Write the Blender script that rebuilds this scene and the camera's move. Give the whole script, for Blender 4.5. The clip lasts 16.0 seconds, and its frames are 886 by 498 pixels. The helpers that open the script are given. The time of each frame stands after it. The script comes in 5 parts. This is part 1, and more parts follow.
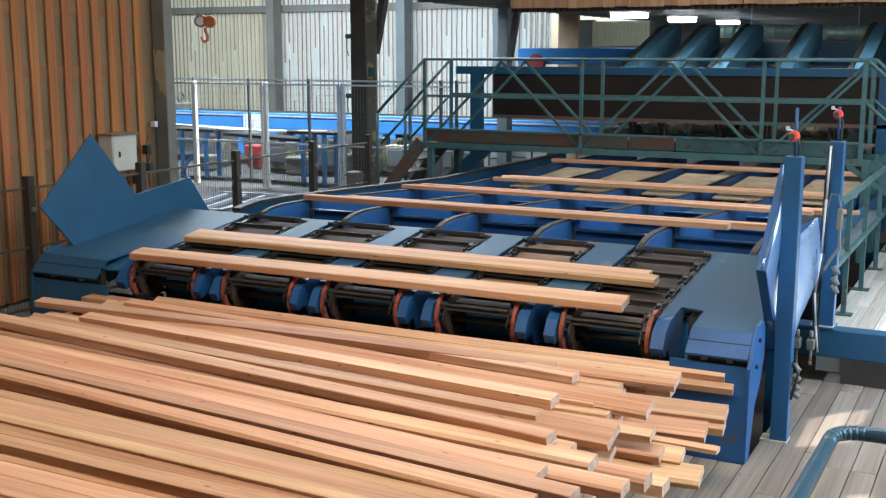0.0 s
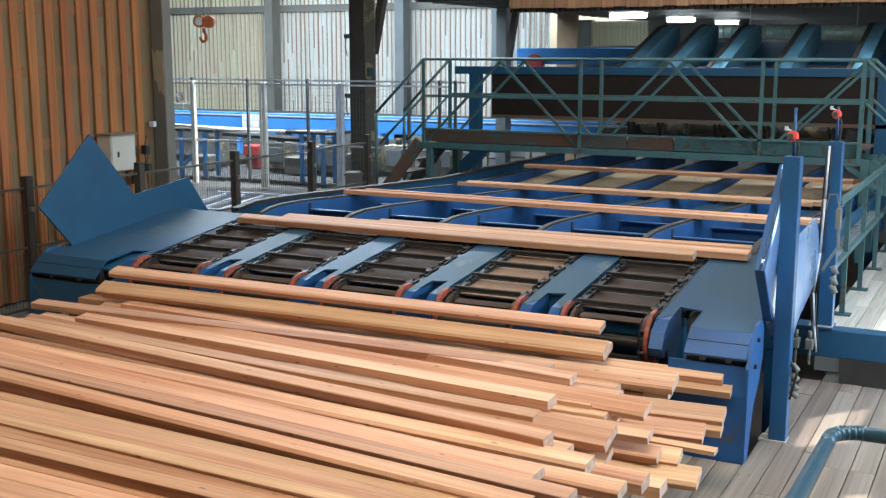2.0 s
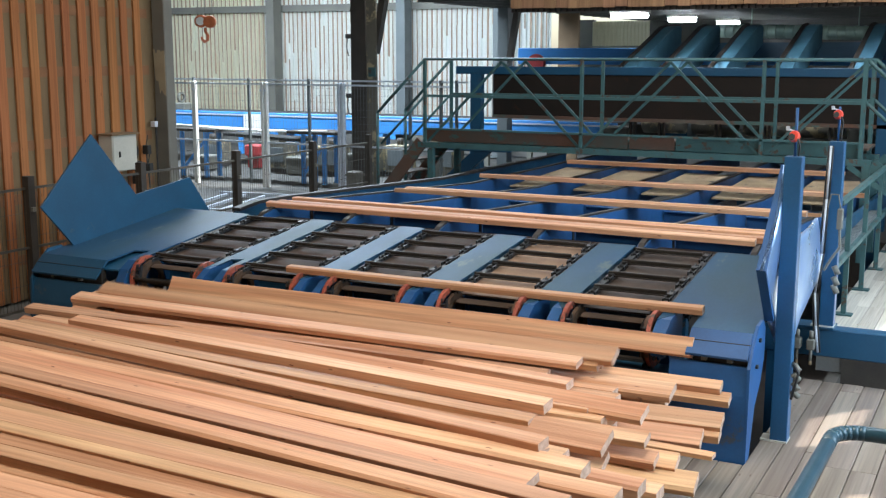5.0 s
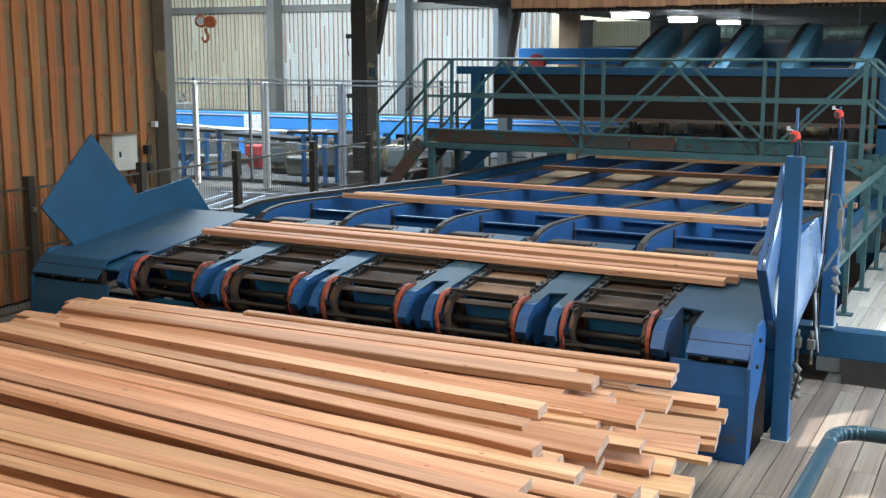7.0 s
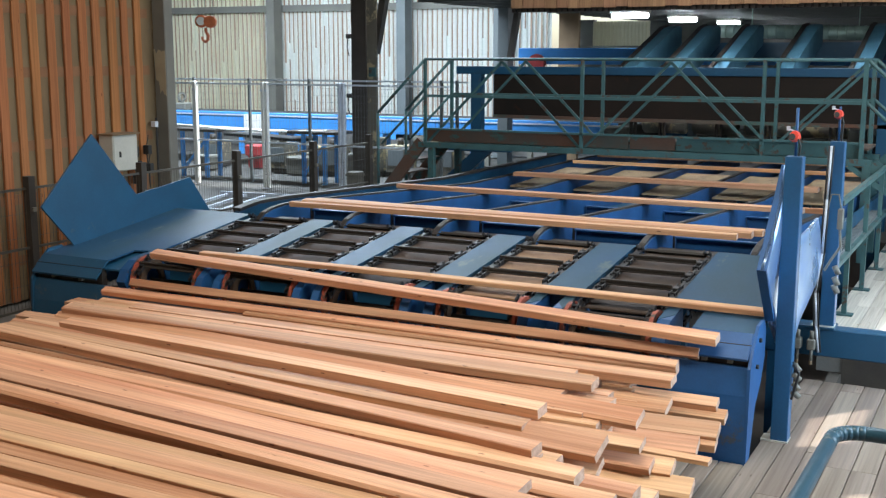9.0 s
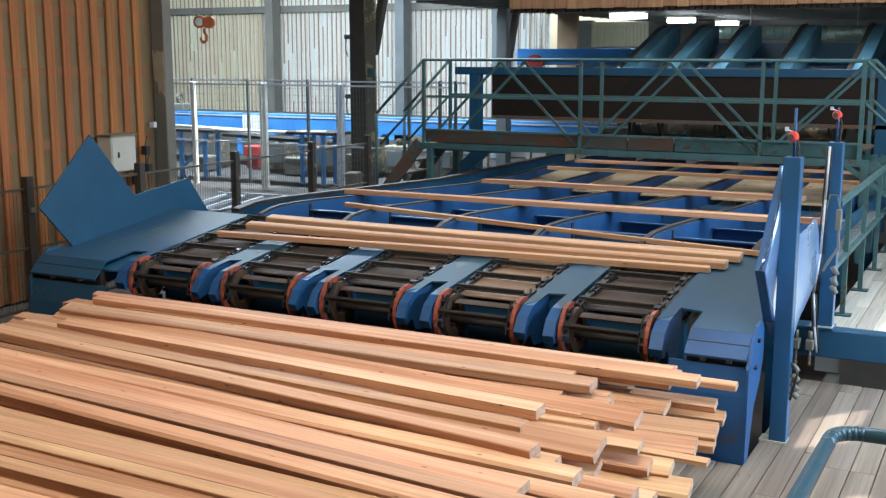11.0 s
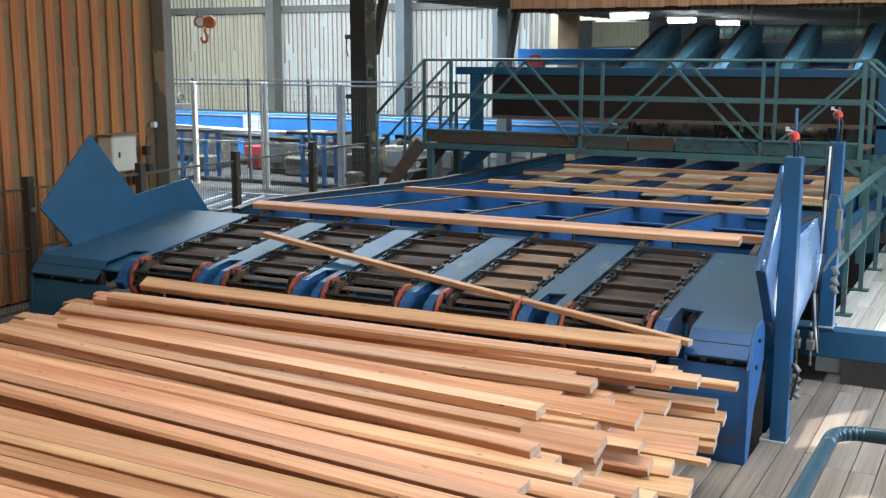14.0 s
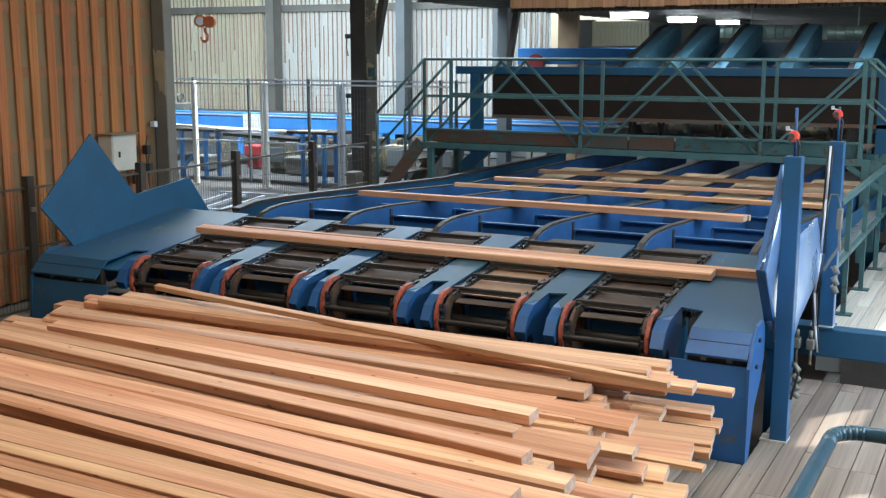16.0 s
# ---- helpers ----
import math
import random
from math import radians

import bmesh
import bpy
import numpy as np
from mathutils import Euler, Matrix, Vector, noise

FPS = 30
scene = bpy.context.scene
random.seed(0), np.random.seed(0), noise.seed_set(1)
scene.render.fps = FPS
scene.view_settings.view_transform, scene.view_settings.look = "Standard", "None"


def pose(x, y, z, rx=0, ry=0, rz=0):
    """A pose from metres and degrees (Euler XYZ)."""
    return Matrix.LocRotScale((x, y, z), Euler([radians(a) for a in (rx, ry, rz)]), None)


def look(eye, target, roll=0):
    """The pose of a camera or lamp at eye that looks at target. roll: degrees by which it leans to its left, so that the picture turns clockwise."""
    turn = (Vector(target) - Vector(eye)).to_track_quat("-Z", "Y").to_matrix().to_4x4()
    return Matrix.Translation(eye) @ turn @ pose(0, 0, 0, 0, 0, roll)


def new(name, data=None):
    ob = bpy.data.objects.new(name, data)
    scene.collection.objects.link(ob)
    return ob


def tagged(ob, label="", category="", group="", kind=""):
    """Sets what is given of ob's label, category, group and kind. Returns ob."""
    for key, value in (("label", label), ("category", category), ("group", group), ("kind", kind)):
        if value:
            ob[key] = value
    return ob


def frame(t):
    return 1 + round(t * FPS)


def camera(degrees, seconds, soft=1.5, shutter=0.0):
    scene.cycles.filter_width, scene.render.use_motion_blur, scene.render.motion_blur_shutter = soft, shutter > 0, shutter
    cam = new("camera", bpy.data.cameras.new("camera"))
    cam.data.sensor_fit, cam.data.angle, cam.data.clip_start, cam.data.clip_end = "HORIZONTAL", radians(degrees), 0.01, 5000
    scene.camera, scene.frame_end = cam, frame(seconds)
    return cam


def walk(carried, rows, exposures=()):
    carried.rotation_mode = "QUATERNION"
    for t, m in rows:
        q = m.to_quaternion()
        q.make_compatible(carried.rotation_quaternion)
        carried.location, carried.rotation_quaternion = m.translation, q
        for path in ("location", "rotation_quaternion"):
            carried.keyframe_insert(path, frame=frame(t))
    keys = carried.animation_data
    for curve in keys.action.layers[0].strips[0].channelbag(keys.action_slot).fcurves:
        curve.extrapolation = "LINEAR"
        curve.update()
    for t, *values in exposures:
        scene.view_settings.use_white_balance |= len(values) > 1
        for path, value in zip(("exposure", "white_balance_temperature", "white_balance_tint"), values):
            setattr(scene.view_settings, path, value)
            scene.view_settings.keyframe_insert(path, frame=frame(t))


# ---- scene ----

# ---------------------------------------------------------------- camera
cam = camera(43.6, 16.0, soft=1.3, shutter=0.5)
YAW, TILT, EYE = 27.5, 79.99, (0.0, 0.0, 2.4)
# a camera on a stand, with a tiny sway: seconds, sideways and up in thousandths of a radian
SWAY = [(0, 0.0, 0), (0.5, 0.3, 0), (1, 1.0, 0), (2, 1.1, 0), (3.5, 1.0, 0), (4.2, 0.5, 0), (6.3, -0.5, 0), (9.2, -0.5, 0), (11.3, 0.9, 0.6),
        (12, 0.3, 0.6), (14, 0.3, 0.5), (14.6, 0.2, 0), (16, 0.2, 0)]
walk(cam, [(t, pose(*EYE, TILT + math.degrees(b / 1000), 0, YAW - math.degrees(a / 1000))) for t, a, b in SWAY],
     exposures=[(0, 0.7), (16, 0.7)])

# ---------------------------------------------------------------- world and light
world = bpy.data.worlds.new("world")
scene.world = world
world.use_nodes = True
wn = world.node_tree.nodes
sky = wn.new("ShaderNodeTexSky")
sky.sky_type, sky.sun_disc = "NISHITA", False
sky.sun_elevation, sky.sun_rotation = radians(63), radians(63)
world.node_tree.links.new(sky.outputs[0], wn["Background"].inputs[0])
wn["Background"].inputs[1].default_value = 0.15

SUN_DIR = Vector((0.40, 0.20, 0.89)).normalized()  # towards the sun
sun = new("sun", bpy.data.lights.new("sun", "SUN"))
sun.data.energy, sun.data.angle, sun.data.color = 5.0, radians(0.4), (1.0, 0.96, 0.90)
sun.matrix_world = look(SUN_DIR * 30, (0, 0, 0))


def day_lamp(name, x, y, z, sx, sy, power, color, target=None):
    """An added area lamp that stands in for daylight from outside the view."""
    data = bpy.data.lights.new(name, "AREA")
    data.shape, data.size, data.size_y, data.energy, data.color = "RECTANGLE", sx, sy, power, color
    ob = new(name, data)
    ob.matrix_world = look((x, y, z), target or (x, y + 0.001, z - 5))
    return ob


# unseen lamps: the middle one fills the bridge, the east one the walkway
day_lamp("day_lamp_front", -1.9, 3.05, 6.9, 5.6, 2.4, 315, (1.0, 0.94, 0.82))
day_lamp("fill_lamp_middle", -3.0, 11.9, 6.9, 5.6, 1.3, 205, (0.95, 0.97, 1.0))
day_lamp("fill_lamp_east", 4.1, 8.2, 3.1, 8.6, 4.0, 400, (0.66, 0.84, 1.0), (1.2, 8.2, 0.0)).data.spread = radians(125)
day_lamp("day_lamp_hall", -13.5, 17.85, 6.9, 10.0, 1.0, 1850, (0.72, 0.86, 1.0))

# ---------------------------------------------------------------- materials


def mat(name, c1, c2=None, rough=0.6, metal=0.0, scale=6.0, bump=0.15, stretch=(1, 1, 1), fine=60.0, wear=None, wear_amount=0.5, rand=0.0, spec=0.5, trans=0.0):
    """Two tones in large blotches, fine grain and bump; wear: a third colour in ragged patches; rand: light and dark from piece to piece."""
    m = bpy.data.materials.new(name)
    m.use_nodes = True
    n, l = m.node_tree.nodes, m.node_tree.links
    bs = n["Principled BSDF"]
    c2 = c2 or tuple(v * 0.75 for v in c1)
    tc = n.new("ShaderNodeTexCoord")
    mp = n.new("ShaderNodeMapping")
    mp.inputs["Scale"].default_value = stretch
    l.new(tc.outputs["Object"], mp.inputs[0])
    oi = n.new("ShaderNodeObjectInfo")
    off = n.new("ShaderNodeMath")
    off.operation = "MULTIPLY"
    off.inputs[1].default_value = 37.0
    l.new(oi.outputs["Random"], off.inputs[0])
    cmb = n.new("ShaderNodeCombineXYZ")
    for i in range(3):
        l.new(off.outputs[0], cmb.inputs[i])
    l.new(cmb.outputs[0], mp.inputs["Location"])
    big = n.new("ShaderNodeTexNoise")
    big.inputs["Scale"].default_value, big.inputs["Detail"].default_value = scale, 5
    small = n.new("ShaderNodeTexNoise")
    small.inputs["Scale"].default_value, small.inputs["Detail"].default_value = fine, 3
    l.new(mp.outputs[0], big.inputs[0])
    l.new(mp.outputs[0], small.inputs[0])
    ramp = n.new("ShaderNodeMapRange")
    ramp.inputs[1].default_value, ramp.inputs[2].default_value = 0.35, 0.68
    l.new(big.outputs[0], ramp.inputs[0])
    mix = n.new("ShaderNodeMix")
    mix.data_type = "RGBA"
    mix.inputs[6].default_value, mix.inputs[7].default_value = (*c1, 1), (*c2, 1)
    l.new(ramp.outputs[0], mix.inputs[0])
    out = mix.outputs[2]
    if wear:
        w = n.new("ShaderNodeTexNoise")
        w.inputs["Scale"].default_value, w.inputs["Detail"].default_value, w.inputs["Roughness"].default_value = scale * 1.7, 8, 0.7
        l.new(mp.outputs[0], w.inputs[0])
        wr = n.new("ShaderNodeMapRange")
        wr.inputs[1].default_value, wr.inputs[2].default_value = 1.05 - wear_amount, 1.1 - wear_amount
        l.new(w.outputs[0], wr.inputs[0])
        mw = n.new("ShaderNodeMix")
        mw.data_type = "RGBA"
        mw.inputs[7].default_value = (*wear, 1)
        l.new(wr.outputs[0], mw.inputs[0])
        l.new(out, mw.inputs[6])
        out = mw.outputs[2]
    hs = n.new("ShaderNodeHueSaturation")
    va = n.new("ShaderNodeMapRange")
    va.inputs[3].default_value, va.inputs[4].default_value = 1 - rand, 1 + rand
    l.new(oi.outputs["Random"], va.inputs[0])
    fm = n.new("ShaderNodeMapRange")
    fm.inputs[3].default_value, fm.inputs[4].default_value = 0.88, 1.12
    l.new(small.outputs[0], fm.inputs[0])
    mu = n.new("ShaderNodeMath")
    mu.operation = "MULTIPLY"
    l.new(va.outputs[0], mu.inputs[0])
    l.new(fm.outputs[0], mu.inputs[1])
    l.new(mu.outputs[0], hs.inputs["Value"])
    l.new(out, hs.inputs["Color"])
    l.new(hs.outputs[0], bs.inputs["Base Color"])
    rr = n.new("ShaderNodeMapRange")
    rr.inputs[3].default_value, rr.inputs[4].default_value = max(rough - 0.1, 0.03), min(rough + 0.12, 1)
    l.new(big.outputs[0], rr.inputs[0])
    l.new(rr.outputs[0], bs.inputs["Roughness"])
    bs.inputs["Metallic"].default_value = metal
    bs.inputs["Specular IOR Level"].default_value = spec
    if bump:
        bp = n.new("ShaderNodeBump")
        bp.inputs["Strength"].default_value, bp.inputs["Distance"].default_value = bump, 0.01
        l.new(small.outputs[0], bp.inputs["Height"])
        l.new(bp.outputs[0], bs.inputs["Normal"])
    if trans:
        tr = n.new("ShaderNodeBsdfTranslucent")
        l.new(hs.outputs[0], tr.inputs[0])
        ms = n.new("ShaderNodeMixShader")
        ms.inputs[0].default_value = trans
        l.new(bs.outputs[0], ms.inputs[1])
        l.new(tr.outputs[0], ms.inputs[2])
        l.new(ms.outputs[0], n["Material Output"].inputs[0])
    return m


def timber(name, light, dark, knot, axis=0, rough=0.62, rand=0.12):
    """Sawn softwood: long grain along one axis, growth streaks and scattered knots."""
    m = bpy.data.materials.new(name)
    m.use_nodes = True
    n, l = m.node_tree.nodes, m.node_tree.links
    bs = n["Principled BSDF"]
    tc, oi = n.new("ShaderNodeTexCoord"), n.new("ShaderNodeObjectInfo")
    off = n.new("ShaderNodeVectorMath")
    off.operation = "SCALE"
    off.inputs[0].default_value = (31.0, 17.0, 23.0)
    l.new(oi.outputs["Random"], off.inputs["Scale"])
    add = n.new("ShaderNodeVectorMath")
    l.new(tc.outputs["Object"], add.inputs[0])
    l.new(off.outputs[0], add.inputs[1])

    def noise_at(along, across, detail):
        mp = n.new("ShaderNodeMapping")
        s = [across] * 3
        s[axis] = along
        mp.inputs["Scale"].default_value = s
        l.new(add.outputs[0], mp.inputs[0])
        t = n.new("ShaderNodeTexNoise")
        t.inputs["Scale"].default_value, t.inputs["Detail"].default_value = 1.0, detail
        l.new(mp.outputs[0], t.inputs[0])
        return t.outputs[0]

    grain, tone, speck = noise_at(1.2, 55, 4), noise_at(0.35, 9, 3), noise_at(30, 220, 2)
    r1 = n.new("ShaderNodeMapRange")
    r1.inputs[1].default_value, r1.inputs[2].default_value = 0.33, 0.7
    l.new(tone, r1.inputs[0])
    mix = n.new("ShaderNodeMix")
    mix.data_type = "RGBA"
    mix.inputs[6].default_value, mix.inputs[7].default_value = (*light, 1), (*dark, 1)
    l.new(r1.outputs[0], mix.inputs[0])
    g = n.new("ShaderNodeMapRange")
    g.inputs[1].default_value, g.inputs[2].default_value, g.inputs[3].default_value, g.inputs[4].default_value = 0.35, 0.65, 1.08, 0.8
    l.new(grain, g.inputs[0])
    hs = n.new("ShaderNodeHueSaturation")
    va = n.new("ShaderNodeMapRange")
    va.inputs[3].default_value, va.inputs[4].default_value = 1 - rand, 1 + rand
    l.new(oi.outputs["Random"], va.inputs[0])
    mu = n.new("ShaderNodeMath")
    mu.operation = "MULTIPLY"
    l.new(va.outputs[0], mu.inputs[0])
    l.new(g.outputs[0], mu.inputs[1])
    l.new(mu.outputs[0], hs.inputs["Value"])
    l.new(mix.outputs[2], hs.inputs["Color"])
    hm = n.new("ShaderNodeMath")
    hm.operation = "MULTIPLY"
    hm.inputs[1].default_value = 7.31
    l.new(oi.outputs["Random"], hm.inputs[0])
    hf = n.new("ShaderNodeMath")
    hf.operation = "FRACT"
    l.new(hm.outputs[0], hf.inputs[0])
    hr = n.new("ShaderNodeMapRange")
    hr.inputs[3].default_value, hr.inputs[4].default_value = 0.495, 0.509
    l.new(hf.outputs[0], hr.inputs[0])
    l.new(hr.outputs[0], hs.inputs["Hue"])
    kp = n.new("ShaderNodeMapping")
    ks = [15.0] * 3
    ks[axis] = 3.6
    kp.inputs["Scale"].default_value = ks
    l.new(add.outputs[0], kp.inputs[0])
    vor = n.new("ShaderNodeTexVoronoi")
    vor.inputs["Scale"].default_value = 1.0
    l.new(kp.outputs[0], vor.inputs[0])
    kr = n.new("ShaderNodeMapRange")
    kr.inputs[1].default_value, kr.inputs[2].default_value, kr.inputs[3].default_value, kr.inputs[4].default_value = 0.05, 0.085, 0.85, 0.0
    l.new(vor.outputs["Distance"], kr.inputs[0])
    mk = n.new("ShaderNodeMix")
    mk.data_type = "RGBA"
    mk.inputs[7].default_value = (*knot, 1)
    l.new(kr.outputs[0], mk.inputs[0])
    l.new(hs.outputs[0], mk.inputs[6])
    l.new(mk.outputs[2], bs.inputs["Base Color"])
    bs.inputs["Roughness"].default_value = rough
    bs.inputs["Specular IOR Level"].default_value = 0.3
    bp = n.new("ShaderNodeBump")
    bp.inputs["Strength"].default_value, bp.inputs["Distance"].default_value = 0.35, 0.004
    sm = n.new("ShaderNodeMath")
    l.new(speck, sm.inputs[0])
    l.new(grain, sm.inputs[1])
    l.new(sm.outputs[0], bp.inputs["Height"])
    l.new(bp.outputs[0], bs.inputs["Normal"])
    return m


M_BOARD = timber("fresh_sawn_softwood", (0.65, 0.390, 0.232), (0.45, 0.202, 0.104), (0.15, 0.06, 0.035), rand=0.19)
M_BATTEN = timber("orange_wall_batten", (0.36, 0.135, 0.052), (0.27, 0.098, 0.038), (0.11, 0.04, 0.02), axis=2, rough=0.85, rand=0.08)
M_WALLBOARD = mat("brown_wall_board", (0.19, 0.13, 0.065), (0.14, 0.09, 0.045), 0.85, scale=2.5, stretch=(1, 1, 0.3), fine=40)
M_FASCIA = timber("brown_fascia_board", (0.36, 0.20, 0.11), (0.26, 0.14, 0.08), (0.1, 0.05, 0.03), axis=2, rough=0.8)
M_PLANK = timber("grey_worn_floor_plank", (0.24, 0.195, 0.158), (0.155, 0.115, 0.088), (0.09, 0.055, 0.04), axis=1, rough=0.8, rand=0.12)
# paler tone for the planks beyond the trench
M_PLANK_PALE = timber("pale_floor_plank", (0.56, 0.52, 0.45), (0.44, 0.40, 0.34), (0.24, 0.19, 0.15), axis=1, rough=0.8, rand=0.15)
M_CONC = mat("dusty_concrete", (0.17, 0.165, 0.155), (0.11, 0.108, 0.10), 0.9, scale=1.2, fine=80)
M_PIT = mat("dark_pit_concrete", (0.06, 0.05, 0.04), (0.035, 0.03, 0.028), 0.95, scale=2)
M_BLUE = mat("blue_machine_paint", (0.011, 0.070, 0.138), (0.009, 0.056, 0.112), 0.42, scale=3, bump=0.05, wear=(0.05, 0.075, 0.10), wear_amount=0.42)
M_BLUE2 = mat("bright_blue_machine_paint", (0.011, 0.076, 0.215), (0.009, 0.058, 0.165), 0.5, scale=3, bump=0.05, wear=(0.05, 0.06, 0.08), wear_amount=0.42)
M_DECK = mat("worn_blue_sliding_plate", (0.017, 0.066, 0.135), (0.030, 0.070, 0.095), 0.5, metal=0.0, scale=2.2, bump=0.04, stretch=(1, 0.35, 1), wear=(0.075, 0.11, 0.12), wear_amount=0.45, spec=0.17)
M_GREEN = mat("green_bridge_paint", (0.045, 0.115, 0.118), (0.034, 0.088, 0.092), 0.55, scale=5, bump=0.08, wear=(0.07, 0.045, 0.03), wear_amount=0.48)
M_RUST = mat("rusty_green_plate", (0.11, 0.05, 0.03), (0.07, 0.075, 0.065), 0.8, scale=1.6, bump=0.2, stretch=(0.6, 1, 1), wear=(0.05, 0.10, 0.09), wear_amount=0.50)
M_DARK = mat("oily_black_steel", (0.019, 0.015, 0.013), (0.030, 0.023, 0.018), 0.62, metal=0.05, scale=9, bump=0.2)
M_SLATBED = mat("brown_dusty_bed_plate", (0.075, 0.046, 0.031), (0.040, 0.026, 0.018), 0.78, scale=4, bump=0.15, wear=(0.12, 0.075, 0.045), wear_amount=0.38)
M_WOODBED = mat("wood_dust_bed_plate", (0.32, 0.20, 0.12), (0.22, 0.13, 0.08), 0.85, scale=5)
M_CHIP = mat("sawdust_covered_panel", (0.44, 0.33, 0.20), (0.31, 0.23, 0.15), 0.9, scale=3, wear=(0.12, 0.10, 0.08), wear_amount=0.45)
M_RED = mat("worn_red_ring_paint", (0.36, 0.075, 0.04), (0.20, 0.042, 0.025), 0.55, scale=10, wear=(0.07, 0.035, 0.02), wear_amount=0.52)
M_SIGNAL = mat("bright_red_plastic", (0.75, 0.06, 0.03), (0.6, 0.05, 0.03), 0.4, scale=20, bump=0.02)
M_GREYPAINT = mat("grey_steel_paint", (0.16, 0.155, 0.13), (0.125, 0.12, 0.105), 0.6, scale=2, bump=0.08)
M_PATCH = mat("beige_primer_patch", (0.36, 0.31, 0.21), (0.31, 0.26, 0.18), 0.7, scale=4)
M_BROWNSTEEL = mat("brown_black_steel", (0.05, 0.042, 0.034), (0.035, 0.03, 0.026), 0.6, scale=3, wear=(0.22, 0.17, 0.11), wear_amount=0.36)
M_FLAKED = mat("flaked_grey_paint", (0.15, 0.14, 0.11), (0.10, 0.09, 0.07), 0.7, scale=1.3, wear=(0.40, 0.33, 0.20), wear_amount=0.52)
M_BACKSTEEL = mat("blue_grey_steel", (0.15, 0.17, 0.175), (0.12, 0.14, 0.145), 0.6, scale=2)
M_SHEET = mat("translucent_ribbed_sheet", (0.94, 0.95, 0.92), (0.84, 0.84, 0.79), 0.45, scale=1.0, bump=0.03, stretch=(1, 1, 0.2), trans=0.68)
M_SHEET2 = mat("yellowed_ribbed_sheet", (0.80, 0.78, 0.64), (0.68, 0.64, 0.48), 0.5, scale=1.0, bump=0.03, stretch=(1, 1, 0.2), trans=0.45)
M_STRIP = timber("brown_stain_and_rib_shade", (0.40, 0.27, 0.19), (0.30, 0.20, 0.14), (0.25, 0.2, 0.16), axis=2)
M_GALV = mat("galvanised_steel", (0.62, 0.67, 0.74), (0.52, 0.57, 0.64), 0.4, metal=0.2, scale=8, bump=0.05)
M_MESH = mat("dark_mesh_wire", (0.10, 0.09, 0.075), (0.07, 0.065, 0.055), 0.6, metal=0.3)
M_HALLBLUE = mat("light_blue_conveyor_paint", (0.06, 0.30, 0.72), (0.05, 0.24, 0.62), 0.4, scale=2, bump=0.04)
M_WHITE = mat("white_enamel", (0.78, 0.78, 0.74), (0.68, 0.68, 0.64), 0.45, scale=3, bump=0.03)
M_CABINET = mat("light_grey_cabinet_enamel", (0.48, 0.47, 0.41), (0.42, 0.41, 0.36), 0.5, scale=3, bump=0.03)
M_BLACKP = mat("black_rubber", (0.02, 0.02, 0.02), (0.03, 0.03, 0.03), 0.6)
# pale tones for the unseen walls and roof, chosen to bounce fill light
M_BOUNCE_WALL = mat("pale_bounce_wall", (0.46, 0.44, 0.40), (0.38, 0.36, 0.33), 0.9, scale=1.2)
M_BOUNCE_ROOF = mat("pale_bounce_roof", (0.30, 0.29, 0.27), (0.22, 0.215, 0.20), 0.7, scale=1.5)
M_DARKWALL = mat("dark_rusted_panel", (0.017, 0.014, 0.012), (0.024, 0.017, 0.014), 0.75, scale=1.5, bump=0.15, wear=(0.03, 0.016, 0.011), wear_amount=0.44, spec=0.12)
# rear hall floor, a darker blotched tone than the other concrete
M_REAR_CONC = mat("dark_rear_concrete", (0.075, 0.072, 0.065), (0.045, 0.043, 0.040), 0.9, scale=1.6, fine=60, wear=(0.14, 0.135, 0.12), wear_amount=0.4)
M_CEIL = mat("dark_metal_ceiling", (0.12, 0.125, 0.115), (0.09, 0.095, 0.09), 0.32, scale=1.5)
M_TEAL = mat("dark_teal_rail_paint", (0.025, 0.075, 0.11), (0.02, 0.06, 0.09), 0.35, scale=6, bump=0.05, wear=(0.07, 0.08, 0.08), wear_amount=0.4)
M_PIPE = mat("green_spiral_duct", (0.40, 0.55, 0.47), (0.32, 0.46, 0.40), 0.35, metal=0.2, scale=3)
M_CHAIN = mat("greasy_chain_steel", (0.03, 0.032, 0.036), (0.016, 0.016, 0.018), 0.5, metal=0.35, scale=20)
M_TAN = mat("tan_plywood", (0.21, 0.14, 0.08), (0.15, 0.10, 0.055), 0.8, scale=3)
M_REDBOX = mat("faded_red_plastic", (0.42, 0.05, 0.05), (0.34, 0.04, 0.04), 0.5, scale=4)

M_RUSTRING = mat("rusty_chain_wheel", (0.10, 0.055, 0.03), (0.05, 0.03, 0.02), 0.6, metal=.3, scale=14, wear=(.2, .15, .1), wear_amount=.4)
M_RAILW = mat("brown_orange_cross_rail", (0.22, 0.105, 0.048), (0.17, 0.08, 0.036), 0.85, scale=3)
M_ARM = mat("dark_teal_arm_paint", (0.07, 0.19, 0.27), (0.055, 0.15, 0.22), 0.5, scale=3)
M_END = mat("pale_end_grain", (0.50, 0.34, 0.255), (0.37, 0.235, 0.165), 0.85, scale=30, fine=150, bump=0.4, rand=.1)
M_TUBE = bpy.data.materials.new("lit_lamp_tube")
M_TUBE.use_nodes = True
M_TUBE.node_tree.nodes["Principled BSDF"].inputs["Emission Color"].default_value = (0.85, 0.93, 1, 1)
M_TUBE.node_tree.nodes["Principled BSDF"].inputs["Emission Strength"].default_value = 24.0

# ---------------------------------------------------------------- mesh helpers


